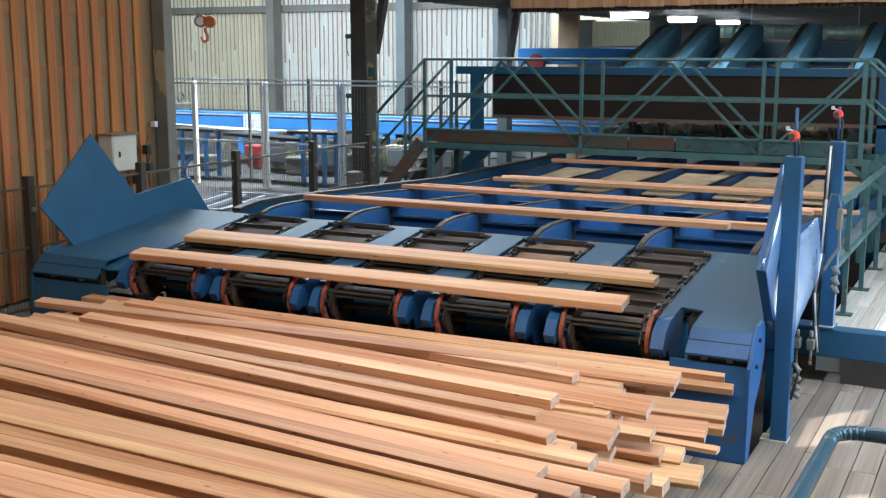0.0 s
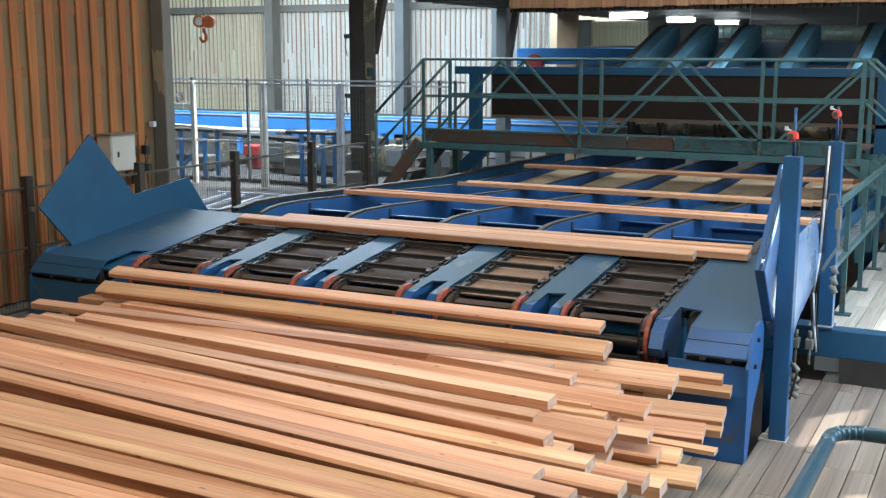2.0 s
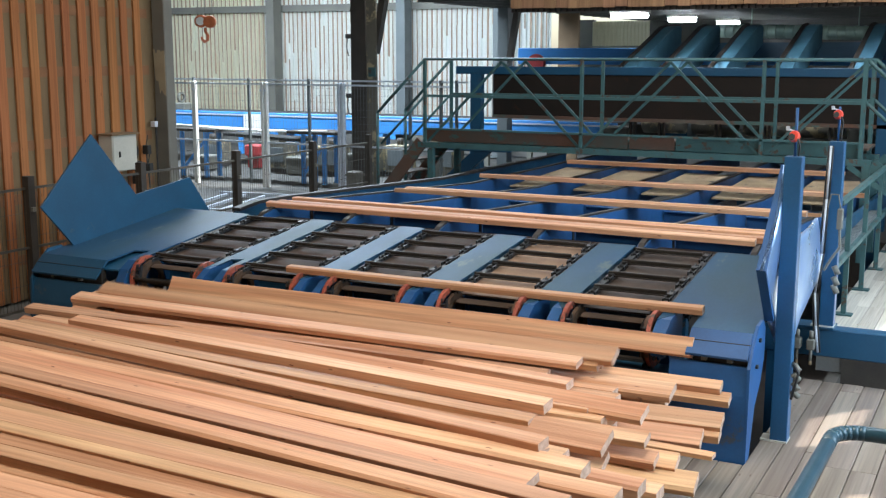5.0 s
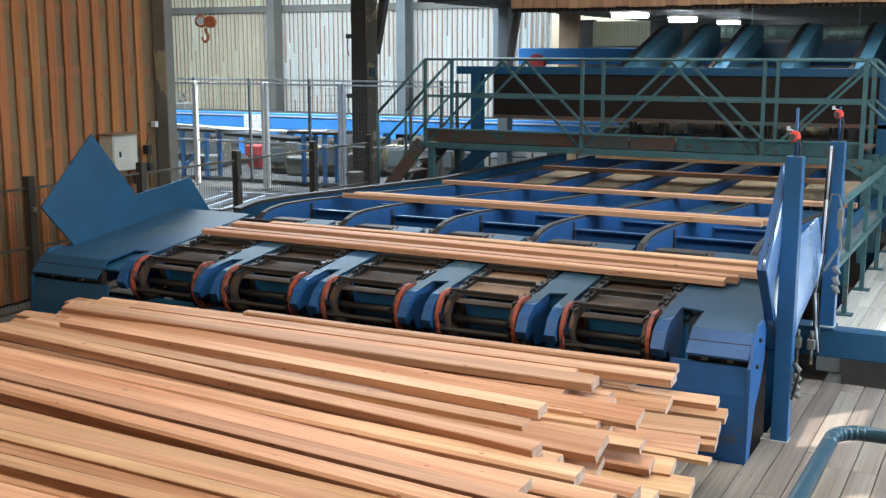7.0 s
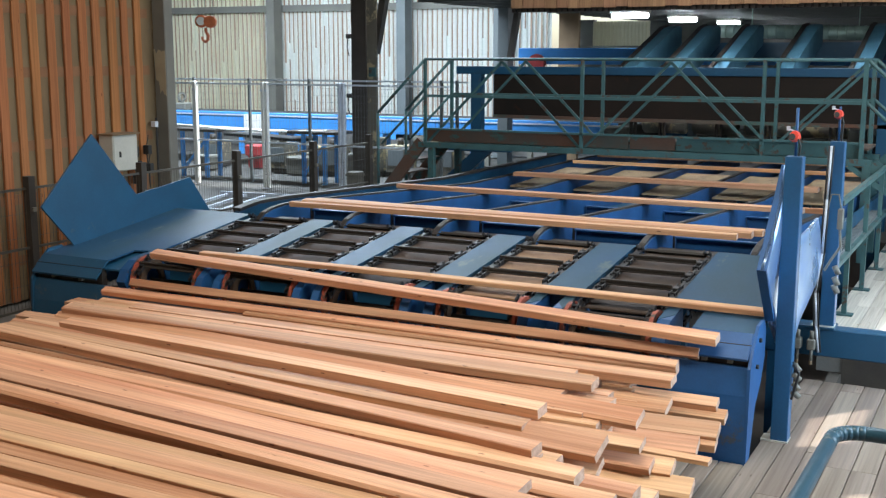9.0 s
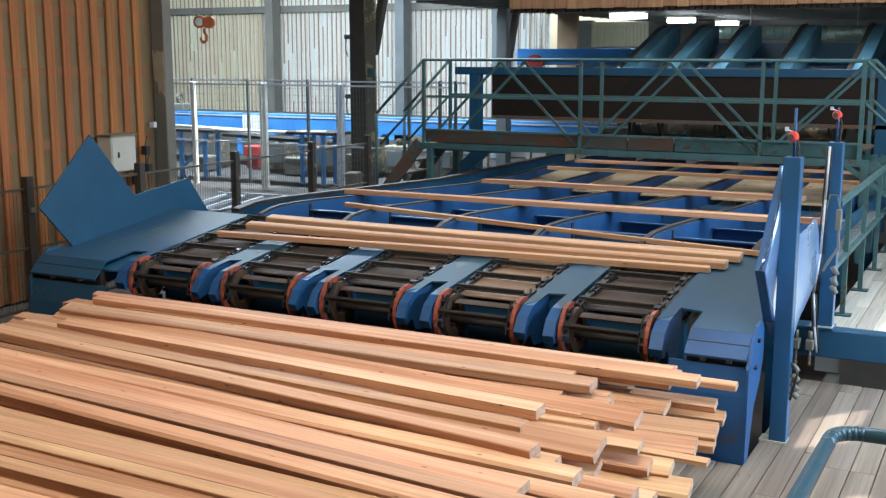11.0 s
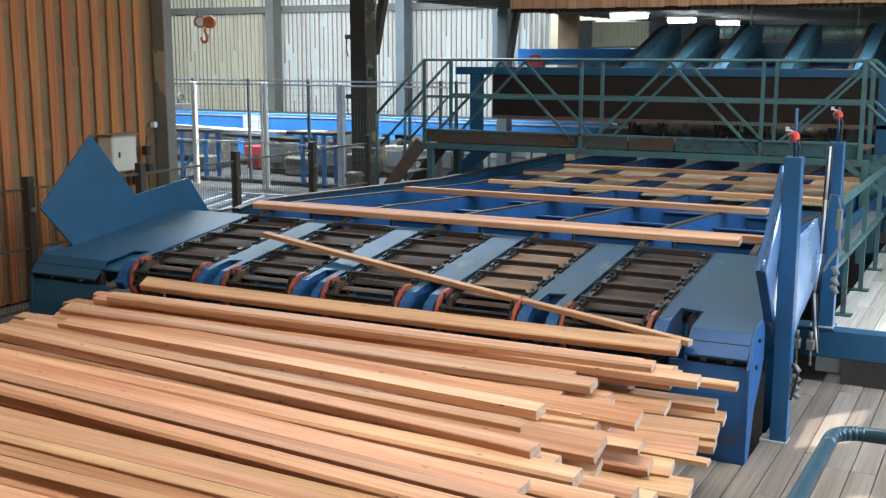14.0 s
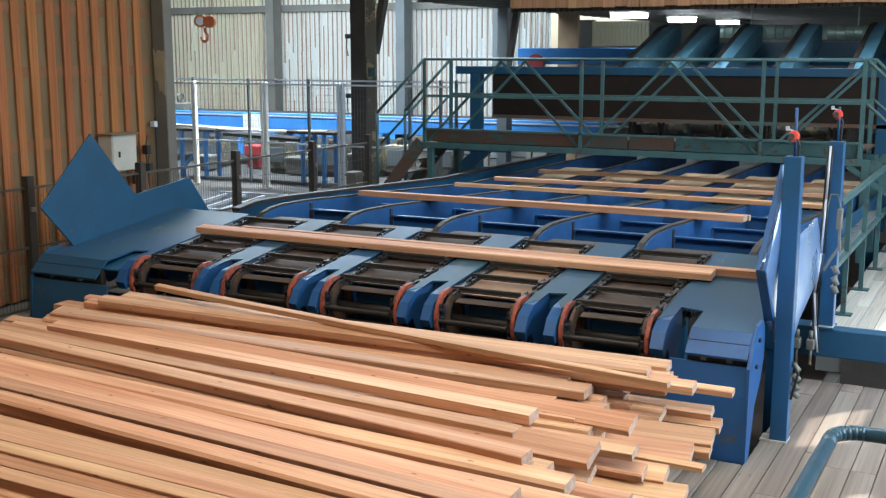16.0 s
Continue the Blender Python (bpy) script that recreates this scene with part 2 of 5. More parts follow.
def box(bm, x0, x1, y0, y1, z0, z1, bevel=0.0, m=None):
    made = bmesh.ops.create_cube(bm, size=1.0)["verts"]
    t = Matrix.Translation(((x0 + x1) / 2, (y0 + y1) / 2, (z0 + z1) / 2)) @ Matrix.Diagonal((abs(x1 - x0), abs(y1 - y0), abs(z1 - z0), 1))
    bmesh.ops.transform(bm, matrix=(m @ t) if m else t, verts=made)
    if bevel:
        edges = list({e for v in made for e in v.link_edges})
        bmesh.ops.bevel(bm, geom=edges, offset=bevel, segments=1, affect="EDGES")


def prism(bm, pts, axis, a, b):
    """A plate of outline pts, drawn out along one axis from a to b. The outline is in (y, z), (x, z) or (x, y)."""
    def put(p, v):
        return {"x": (v, p[0], p[1]), "y": (p[0], v, p[1]), "z": (p[0], p[1], v)}[axis]
    lo = [bm.verts.new(put(p, a)) for p in pts]
    hi = [bm.verts.new(put(p, b)) for p in pts]
    k = len(pts)
    faces = [bm.faces.new(lo), bm.faces.new(hi)]
    for i in range(k):
        faces.append(bm.faces.new((lo[i], lo[(i + 1) % k], hi[(i + 1) % k], hi[i])))
    bmesh.ops.recalc_face_normals(bm, faces=faces)


def tube(bm, a, b, r, seg=8, r2=None):
    a, b = Vector(a), Vector(b)
    d = b - a
    made = bmesh.ops.create_cone(bm, cap_ends=True, segments=seg, radius1=r, radius2=r if r2 is None else r2, depth=d.length)["verts"]
    q = d.to_track_quat("Z", "Y").to_matrix().to_4x4()
    bmesh.ops.transform(bm, matrix=Matrix.Translation((a + b) / 2) @ q, verts=made)
    if seg >= 8:
        for f in {f for v in made for f in v.link_faces}:
            f.smooth = len(f.verts) == 4


def bar(bm, a, b, w, h):
    """A square bar from a to b: w across, h deep (upwards)."""
    a, b = Vector(a), Vector(b)
    d = b - a
    x = d.normalized()
    up = Vector((0, 0, 1)) if abs(x.z) < 0.95 else Vector((0, 1, 0))
    y = up.cross(x).normalized()
    z = x.cross(y)
    m = Matrix((x, y, z)).transposed().to_4x4()
    box(bm, -d.length / 2, d.length / 2, -w / 2, w / 2, -h / 2, h / 2, m=Matrix.Translation((a + b) / 2) @ m)


def path(bm, pts, r, seg=8):
    """A bent tube through pts."""
    for a, b in zip(pts, pts[1:]):
        tube(bm, a, b, r, seg)
    for p in pts[1:-1]:
        made = bmesh.ops.create_icosphere(bm, subdivisions=1, radius=r * 1.04)["verts"]
        bmesh.ops.translate(bm, vec=p, verts=made)


def ring(bm, x0, x1, yc, zc, r_out, r_in, seg=24):
    """A ring round an axis along x."""
    c = [[bm.verts.new((x, yc + r * math.cos(k * math.tau / seg), zc + r * math.sin(k * math.tau / seg))) for k in range(seg)]
         for x, r in ((x0, r_out), (x1, r_out), (x1, r_in), (x0, r_in))]
    fs = []
    for j in range(4):
        for k in range(seg):
            fs.append(bm.faces.new((c[j][k], c[j][(k + 1) % seg], c[(j + 1) % 4][(k + 1) % seg], c[(j + 1) % 4][k])))
    bmesh.ops.recalc_face_normals(bm, faces=fs)


def data_of(name, bm, material):
    me = bpy.data.meshes.new(name)
    bm.to_mesh(me)
    bm.free()
    me.materials.append(material)
    return me


def part(name, bm, material, parent, label=""):
    ob = new(name, data_of(name, bm, material))
    if parent:
        ob.parent = parent
    return tagged(ob, label)


def thing(name, label, category, group="", kind="", at=(0, 0, 0)):
    ob = new(name)
    ob.empty_display_size = 0.1
    ob.location = at
    return tagged(ob, label, category, group, kind)


def solid(name, bm, material, label, category="", group="", kind=""):
    return tagged(new(name, data_of(name, bm, material)), label, category, group, kind)


def B():
    return bmesh.new()

# ---------------------------------------------------------------- the hall
PIT = (-7.25, -1.31, 6.37, 17.0)
TRENCH = (8.36, 9.72)


def build_hall():
    bm = B()
    box(bm, -30, 8, -6, PIT[2], -0.3, -0.03)
    box(bm, -9.6, PIT[0], PIT[2], 30, -0.3, -0.03)
    box(bm, -30, -9.6, PIT[2], 9.7, -0.3, -0.03)
    box(bm, PIT[1], 4.2, PIT[2], TRENCH[0], -0.3, -0.03)
    box(bm, PIT[1], 4.2, TRENCH[1], 30, -0.3, -0.03)
    box(bm, -1.42, PIT[1], TRENCH[1], 17, -0.3, -0.03)
    box(bm, PIT[0], PIT[1], PIT[3], 30, -0.3, -0.03)
    floor = solid("floor", bm, M_CONC, "dusty grey concrete hall floor", "floor", kind="structure")
    bm = B()
    box(bm, -30, -9.6, 9.7, 30, -0.3, -0.03)
    solid("floor_rear_hall", bm, M_REAR_CONC, "dark concrete floor of the rear hall", "floor", kind="structure")
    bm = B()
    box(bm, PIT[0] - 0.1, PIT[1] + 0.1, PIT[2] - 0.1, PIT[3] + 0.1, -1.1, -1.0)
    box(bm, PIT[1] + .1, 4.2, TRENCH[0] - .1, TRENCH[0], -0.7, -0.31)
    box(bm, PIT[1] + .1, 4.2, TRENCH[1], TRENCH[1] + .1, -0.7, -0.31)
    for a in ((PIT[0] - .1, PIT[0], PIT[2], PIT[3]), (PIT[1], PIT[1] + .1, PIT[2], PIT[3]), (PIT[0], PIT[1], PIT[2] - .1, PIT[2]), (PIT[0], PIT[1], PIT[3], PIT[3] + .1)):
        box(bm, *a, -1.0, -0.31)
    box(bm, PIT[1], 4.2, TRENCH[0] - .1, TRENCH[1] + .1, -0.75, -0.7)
    # thin dark sheet hung before the trench's far wall to stand for shade
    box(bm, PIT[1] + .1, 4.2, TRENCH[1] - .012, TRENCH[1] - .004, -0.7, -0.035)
    solid("floor_pit", bm, M_PIT, "dark concrete pit under the conveyor, with a dark sheet for trench shade", "pit", kind="structure")
    # outer walls and roof, out of view, made pale to bounce light
    bm = B()
    box(bm, 4.2, 4.4, -6, 3.8, 0, 7)
    box(bm, 4.2, 4.4, 12.6, 30, 0, 7)
    box(bm, 4.2, 4.4, 3.8, 12.6, 0, 1.0)
    box(bm, 4.2, 4.4, 3.8, 12.6, 5.2, 7)
    solid("wall_east", bm, M_BOUNCE_WALL, "unseen pale wall with an opening for the east lamp", "wall", kind="structure")
    bm = B()
    box(bm, -30, 4.4, -6.2, -6, 0, 7)
    solid("wall_south", bm, M_BOUNCE_WALL, "plain unseen closing wall, pale to bounce light into the hall", "wall", kind="structure")
    bm = B()
    box(bm, -30.2, -30, -6.2, 30, 0, 7)
    solid("wall_west", bm, M_BOUNCE_WALL, "plain unseen closing wall, pale to bounce light into the hall", "wall", kind="structure")
    bm = B()
    # unseen roof with openings for the added lamps, the rear one left bare
    for x0, x1, y0, y1 in ((-30, 4.4, -6.2, 1.8), (-30, -4.8, 1.8, 4.3), (1.8, 4.4, 1.8, 4.3), (-30, 4.4, 4.3, 7.2), (-30, 1.6, 7.2, 11.2), (-30, -5.9, 11.2, 12.6), (-0.1, 1.6, 11.2, 12.6),
                           (-30, 1.6, 12.6, 17.3), (-30, -18.6, 17.3, 18.4), (-8.4, 4.4, 17.3, 18.4), (-30, 4.4, 18.4, 30)):
        box(bm, x0, x1, y0, y1, 7.0, 7.2)
    # three unseen roof holes, cut so the sun falls in patches on the walkway
    dx, dy = SUN_DIR.x / SUN_DIR.z * 7.0, SUN_DIR.y / SUN_DIR.z * 7.0
    for (ya, yb), quad in (((7.2, 8.0), ((-0.69, 6.05), (-0.55, 6.05), (-0.55, 6.24), (-0.69, 6.16))),
                           ((8.0, 10.2), ((-1.09, 6.80), (-0.79, 7.05), (-0.75, 7.85), (-1.10, 7.42))),
                           # the long third hole lights planks that the right fin mirrors
                           ((10.2, 17.3), ((-0.97, 9.75), (0.95, 9.75), (0.95, 15.6), (-0.70, 15.6)))):
        inner = [(x + dx, y + dy) for x, y in quad]
        outer = [(1.6, ya), (4.4, ya), (4.4, yb), (1.6, yb)]
        for i in range(4):
            k = (i + 1) % 4
            prism(bm, [outer[i], outer[k], inner[k], inner[i]], "z", 7.0, 7.02)
    solid("ceiling", bm, M_BOUNCE_ROOF, "unseen roof, pale to bounce light, with openings for lamps and sun", "ceiling", kind="structure")

    # unseen sheets that soften the sun over two of the lamp openings
    for x0, x1, y0, y1 in ((-4.8, 1.8, 1.8, 4.3), (-5.9, -0.1, 11.2, 12.6)):
        bm = B()
        box(bm, x0, x1, y0, y1, 7.05, 7.06)
        solid("roof_light", bm, M_SHEET, "milky sheet over an unseen roof opening", "roof light", "roof lights", "structure")

    # far wall of ribbed light-passing sheet
    YB = 24.0
    bm = B()
    box(bm, -30, -9.8, YB + 0.06, YB + 0.2, 0, 0.9)
    box(bm, -30, -9.8, YB + 0.06, YB + 0.2, 6.6, 7)
    wall = solid("wall_north", bm, M_CONC, "low base of the far sheet wall", "wall", kind="structure")
    for k, (x0, x1, m) in enumerate(((-29, -17.75, M_SHEET2), (-17.75, -13.7, M_SHEET), (-13.7, -11.2, M_SHEET), (-11.2, -9.8, M_SHEET))):
        bm = B()
        x = x0
        pts = []
        while x < x1:
            pts += [(x, YB), (x + 0.055, YB), (x + 0.07, YB + 0.045), (x + 0.12, YB + 0.045), (x + 0.135, YB)]
            x += 0.135
        for (xa, ya), (xb, yb) in zip(pts, pts[1:]):
            if xb - xa < 0.001:
                continue
            vs = [bm.verts.new(p) for p in ((xa, ya, 0.9), (xb, yb, 0.9), (xb, yb, 6.6), (xa, ya, 6.6))]
            bm.faces.new(vs)
        bmesh.ops.remove_doubles(bm, verts=bm.verts, dist=0.001)
        ob = part("ribbed_sheet", bm, m, wall, "yellowed ribbed plastic sheet" if m is M_SHEET2 else "white ribbed light-passing plastic sheet")
        mod = ob.modifiers.new("thick", "SOLIDIFY")
        mod.thickness = 0.004
    # brown strips in the rib valleys: part stain, part painted rib shadow
    rng = random.Random(4)
    bm = B()
    x = -28.0
    while x < -9.9:
        w = rng.choice((0.03, 0.038, 0.048))
        z = 0.9
        while z < 6.5:
            top = min(z + rng.uniform(.3, 1.6), 6.6)
            if rng.random() < 0.93:
                o = rng.uniform(-.006, .006)
                box(bm, x + .075 + o, x + .075 + o + w * rng.uniform(.6, 1.0), YB - 0.012, YB - 0.003, z, top)
            z = top
        x += 0.135
    part("stain_lap", bm, M_STRIP, wall, "brown strips along the ribs for stains and painted rib shade")
    bm = B()
    box(bm, -29, -11.2, YB - 0.05, YB - 0.014, 3.45, 3.62)
    part("girt", bm, M_GREYPAINT, wall, "pale grey cross rail")
    # columns before the far wall
    for x, w, m in ((-17.25, 0.24, M_GREYPAINT), (-13.42, 0.24, M_BACKSTEEL), (-10.85, 0.24, M_BACKSTEEL)):
        c = thing("steel_column", "grey painted steel column before the sheet wall", "column", "far wall columns", "structure")
        bm = B()
        box(bm, x - w / 2, x + w / 2, YB - 0.45, YB - 0.43, 0, 7)
        box(bm, x - w / 2, x + w / 2, YB - 0.12, YB - 0.10, 0, 7)
        part("flange", bm, m, c)
        bm = B()
        box(bm, x + 0.08, x + 0.10, YB - 0.43, YB - 0.12, 0, 7)
        part("web", bm, m, c)
        bm = B()
        box(bm, x - 0.2, x + 0.2, YB - 0.5, YB - 0.08, 0, 0.03)
        part("base_plate", bm, m, c)

    # timber wall with battens
    XW = -8.6
    bm = B()
    box(bm, XW - 0.16, XW - 0.02, 0.5, 9.62, 0, 7)
    wl = solid("wall_timber", bm, M_WALLBOARD, "brown board wall with upright orange battens", "wall", kind="structure")
    rng = random.Random(9)
    y = 5.0
    share = {}
    while y < 9.5:
        w = rng.choice((0.095, 0.105, 0.115))
        for z0, z1 in ((0.0, 4.6), (4.61, 7.0)):
            key = (w, z1 - z0)
            if key not in share:
                bm = B()
                box(bm, 0, 0.03, -w / 2, w / 2, 0, z1 - z0, 0.004)
                share[key] = data_of("batten", bm, M_BATTEN)
            ob = new("batten", share[key])
            ob.parent = wl
            ob.location = (XW - 0.02 + rng.uniform(0, .006), y + rng.uniform(-.01, .01), z0)
            ob.rotation_euler = (radians(rng.uniform(-.35, .35)), 0, 0)
        y += 0.205 + rng.uniform(-.012, .012)
    bm = B()
    for z in (0.35, 0.95, 1.46, 2.17, 2.78, 3.4, 4.6):
        box(bm, XW - 0.019, XW - 0.010, 0.5, 9.5, z, z + 0.10)
    part("cross_rail", bm, M_RAILW, wl, "brown cross rails behind the battens")
    # the column at the wall's end
    c = thing("wall_end_column", "grey column with a beige primer patch at the timber wall", "column", kind="structure")
    bm = B()
    box(bm, -8.6, -8.42, 9.56, 9.70, 0, 7, 0.01)
    part("shaft", bm, M_GREYPAINT, c)
    bm = B()
    pts, rng = [], random.Random(2)
    for i in range(11):
        pts.append((-8.59 + i * 0.016, 2.42 + rng.uniform(-.02, .03)))
    for i in range(11):
        pts.append((-8.43 - i * 0.014, 1.95 + rng.uniform(-.03, .05) + (i * .02 if i > 6 else 0)))
    prism(bm, pts, "y", 9.553, 9.557)
    part("primer_patch", bm, M_PATCH, c, "ragged beige primer patch")
    # dark column
    c = thing("dark_column", "brown black steel column with flaking paint", "column", kind="structure")
    bm = B()
    box(bm, -10.61, -10.32, 16.86, 16.89, 0, 7)
    box(bm, -10.61, -10.32, 17.25, 17.28, 0, 7)
    part("flange", bm, M_BROWNSTEEL, c)
    bm = B()
    box(bm, -10.48, -10.45, 16.89, 17.25, 0, 7)
    part("web", bm, M_BROWNSTEEL, c)
    bm = B()
    box(bm, -10.315, -10.12, 16.90, 16.93, 0, 7)
    part("side_plate", bm, M_FLAKED, c, "grey side plate with flaked beige patches")
    bm = B()
    bar(bm, (-10.2, 17.0, 2.4), (-9.75, 17.0, 4.6), 0.12, 0.14)
    part("brace", bm, M_BROWNSTEEL, c)
    for z in (1.62, 2.66):
        bm = B()
        box(bm, -10.72, -10.62, 16.84, 16.92, z, z + 0.08, 0.01)
        path(bm, [(-10.68, 16.86, z), (-10.7, 16.86, z - .15), (-10.66, 16.86, z - .3)], 0.01, 6)
        part("junction_box", bm, M_BLACKP, c, "small black junction box")
    bm = B()
    box(bm, -10.24, -10.1, 16.83, 16.858, 2.0, 2.16)
    part("sign_plate", bm, M_GREEN, c, "small green plate")
    c = thing("grey_column", "dark blue grey column with a sloping brace", "column", kind="structure")
    bm = B()
    box(bm, -8.75, -8.55, 19.0, 19.25, 0, 7)
    part("shaft", bm, M_BACKSTEEL, c)
    bm = B()
    bar(bm, (-8.5, 19.0, 2.3), (-8.15, 19.0, 4.4), 0.1, 0.12)
    part("brace", bm, M_BROWNSTEEL, c)


def build_floor_planks():
    f = bpy.data.objects["floor"]
    rng = random.Random(11)
    w = 0.145
    share = {}

    def lay(x, y, ln, mat_top=M_PLANK):
        ln = round(ln, 2)
        key = (ln, mat_top.name)
        if key not in share:
            bm = B()
            box(bm, 0, w - .005, 0, ln - 0.006, -0.03, 0, 0.004)
            share[key] = data_of("plank", bm, mat_top)
        ob = new("plank", share[key])
        ob.parent = f
        ob.location = (x, y, rng.uniform(-.003, .002))

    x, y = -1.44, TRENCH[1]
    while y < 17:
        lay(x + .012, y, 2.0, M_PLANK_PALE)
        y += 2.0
    x = -1.305
    while x < 1.6:
        y = 3.96 - rng.choice((0.0, 0.6, 1.2))
        while y < TRENCH[0] - .05:
            ln = min(rng.choice((1.4, 2.0, 2.6)), TRENCH[0] - y)
            lay(x, y, ln)
            y += ln
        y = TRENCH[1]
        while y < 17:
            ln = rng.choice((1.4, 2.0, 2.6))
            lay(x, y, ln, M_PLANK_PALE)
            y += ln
        x += w
    # in front of the pit, under the board ends
    x = -1.305 - w
    while x > -3.4:
        lay(x, PIT[2] - 2.6, 2.6)
        x -= w


# ---------------------------------------------------------------- the front slat conveyor
NOSE_Y, SLOPE = 6.70, 0.122
DRUM_Y, DRUM_Z, DRUM_R = 6.70, 0.612, 0.160
BAYS = [(-6.20, -5.54), (-5.29, -4.64), (-4.39, -3.74), (-3.46, -2.85), (-2.55, -1.94)]
SLABS = [(-5.53, -5.30), (-4.63, -4.40), (-3.73, -3.47), (-2.84, -2.56)]
X_LEFT, X_RIGHT = -7.05, -1.32


def deck_z(y):
    return 0.778 + SLOPE * (y - 6.72)


def nose_unit(parent, x0, x1, outer, mat_top, paint):
    """The broad end plate of the deck with its folded front, slot and front panel."""
    bm = B()
    edge = [(0.0, 8.12), (0.0, 6.60), (0.085, 6.72), (0.085, 6.87), (0.235, 6.84), (0.24, 6.54), (x1 - x0, 6.54), (x1 - x0, 8.12)]
    prism(bm, [((x0 + p) if outer > 0 else (x1 - p), q) for p, q in edge], "z", -0.012, 0.0)
    for v in bm.verts:
        v.co.z += deck_z(v.co.y)
    part("top_plate", bm, mat_top, parent, "worn blue grey sliding plate")
    a, b = (x0 + 0.24, x1) if outer > 0 else (x0, x1 - 0.24)
    bm = B()
    prism(bm, [(6.535, deck_z(6.54)), (6.40, 0.63), (6.405, 0.615), (6.545, deck_z(6.54) - 0.014)], "x", a, b)
    part("folded_front", bm, paint, parent)
    bm = B()
    prism(bm, [(6.43, 0.575), (6.40, 0.40), (6.385, 0.0), (6.385, -0.6), (6.40, -0.6), (6.40, 0.0), (6.415, 0.40), (6.445, 0.575)], "x", a - 0.10 if outer > 0 else a, b if outer > 0 else b + 0.1)
    part("front_panel", bm, paint, parent)
    bm = B()
    box(bm, a, b, 6.47, 6.52, 0.50, 0.70)
    part("slot_backing", bm, M_DARK, parent)
    xo = x1 if outer > 0 else x0
    bm = B()
    prism(bm, [(6.40, 0.57), (6.47, 0.68), (6.60, 0.79), (6.74, 0.80), (6.80, 0.74), (6.80, 0.56), (6.72, 0.42), (6.58, 0.30), (6.47, 0.0), (6.40, -0.3), (6.385, -0.6), (6.38, 0)], "x", xo, xo + 0.02 * outer)
    part("cheek_plate", bm, paint, parent)
    for yb, zb in ((6.62, .70), (6.56, .55)):
        bm = B()
        tube(bm, (xo + .02 * outer, yb, zb), (xo + .035 * outer, yb, zb), .014)
        part("bolt", bm, M_CHAIN, parent)
    # the inner finger beside the slat bay
    if outer < 0:
        bm = B()
        prism(bm, [(6.50, .70), (6.90, .775), (6.90, .76), (6.50, .685)], "x", x1 - .31, x1 - .09)
        part("notch_backing", bm, paint, parent)
    xi0, xi1 = (x0, x0 + 0.085) if outer > 0 else (x1 - 0.085, x1)
    finger(parent, xi0, xi1)
    for k in range(2):
        bx = a + (b - a) * (0.28 + 0.42 * k)
        bm = B()
        box(bm, bx - .016, bx + .016, 6.435, 6.47, .585, .605)
        part("latch", bm, M_GREYPAINT, parent, "small grey latch in the slot")


def finger(parent, x0, x1):
    """A pointed blue nose guard: a bent strap on an angular cheek."""
    bm = B()
    out = [(6.92, 0.800), (6.62, 0.763), (6.52, 0.705), (6.462, 0.61), (6.49, 0.56)]
    prism(bm, out + [(y + .012, z - .010) for y, z in out[::-1]], "x", x0, x1)
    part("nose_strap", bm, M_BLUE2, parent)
    for xa in (x0 + .001, x1 - .012):
        bm = B()
        prism(bm, [(6.90, 0.785), (6.63, 0.752), (6.535, 0.70), (6.478, 0.605), (6.50, 0.555), (6.585, 0.58), (6.64, 0.49), (6.80, 0.47), (6.90, 0.60)], "x", xa, xa + .011)
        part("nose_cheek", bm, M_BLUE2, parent)


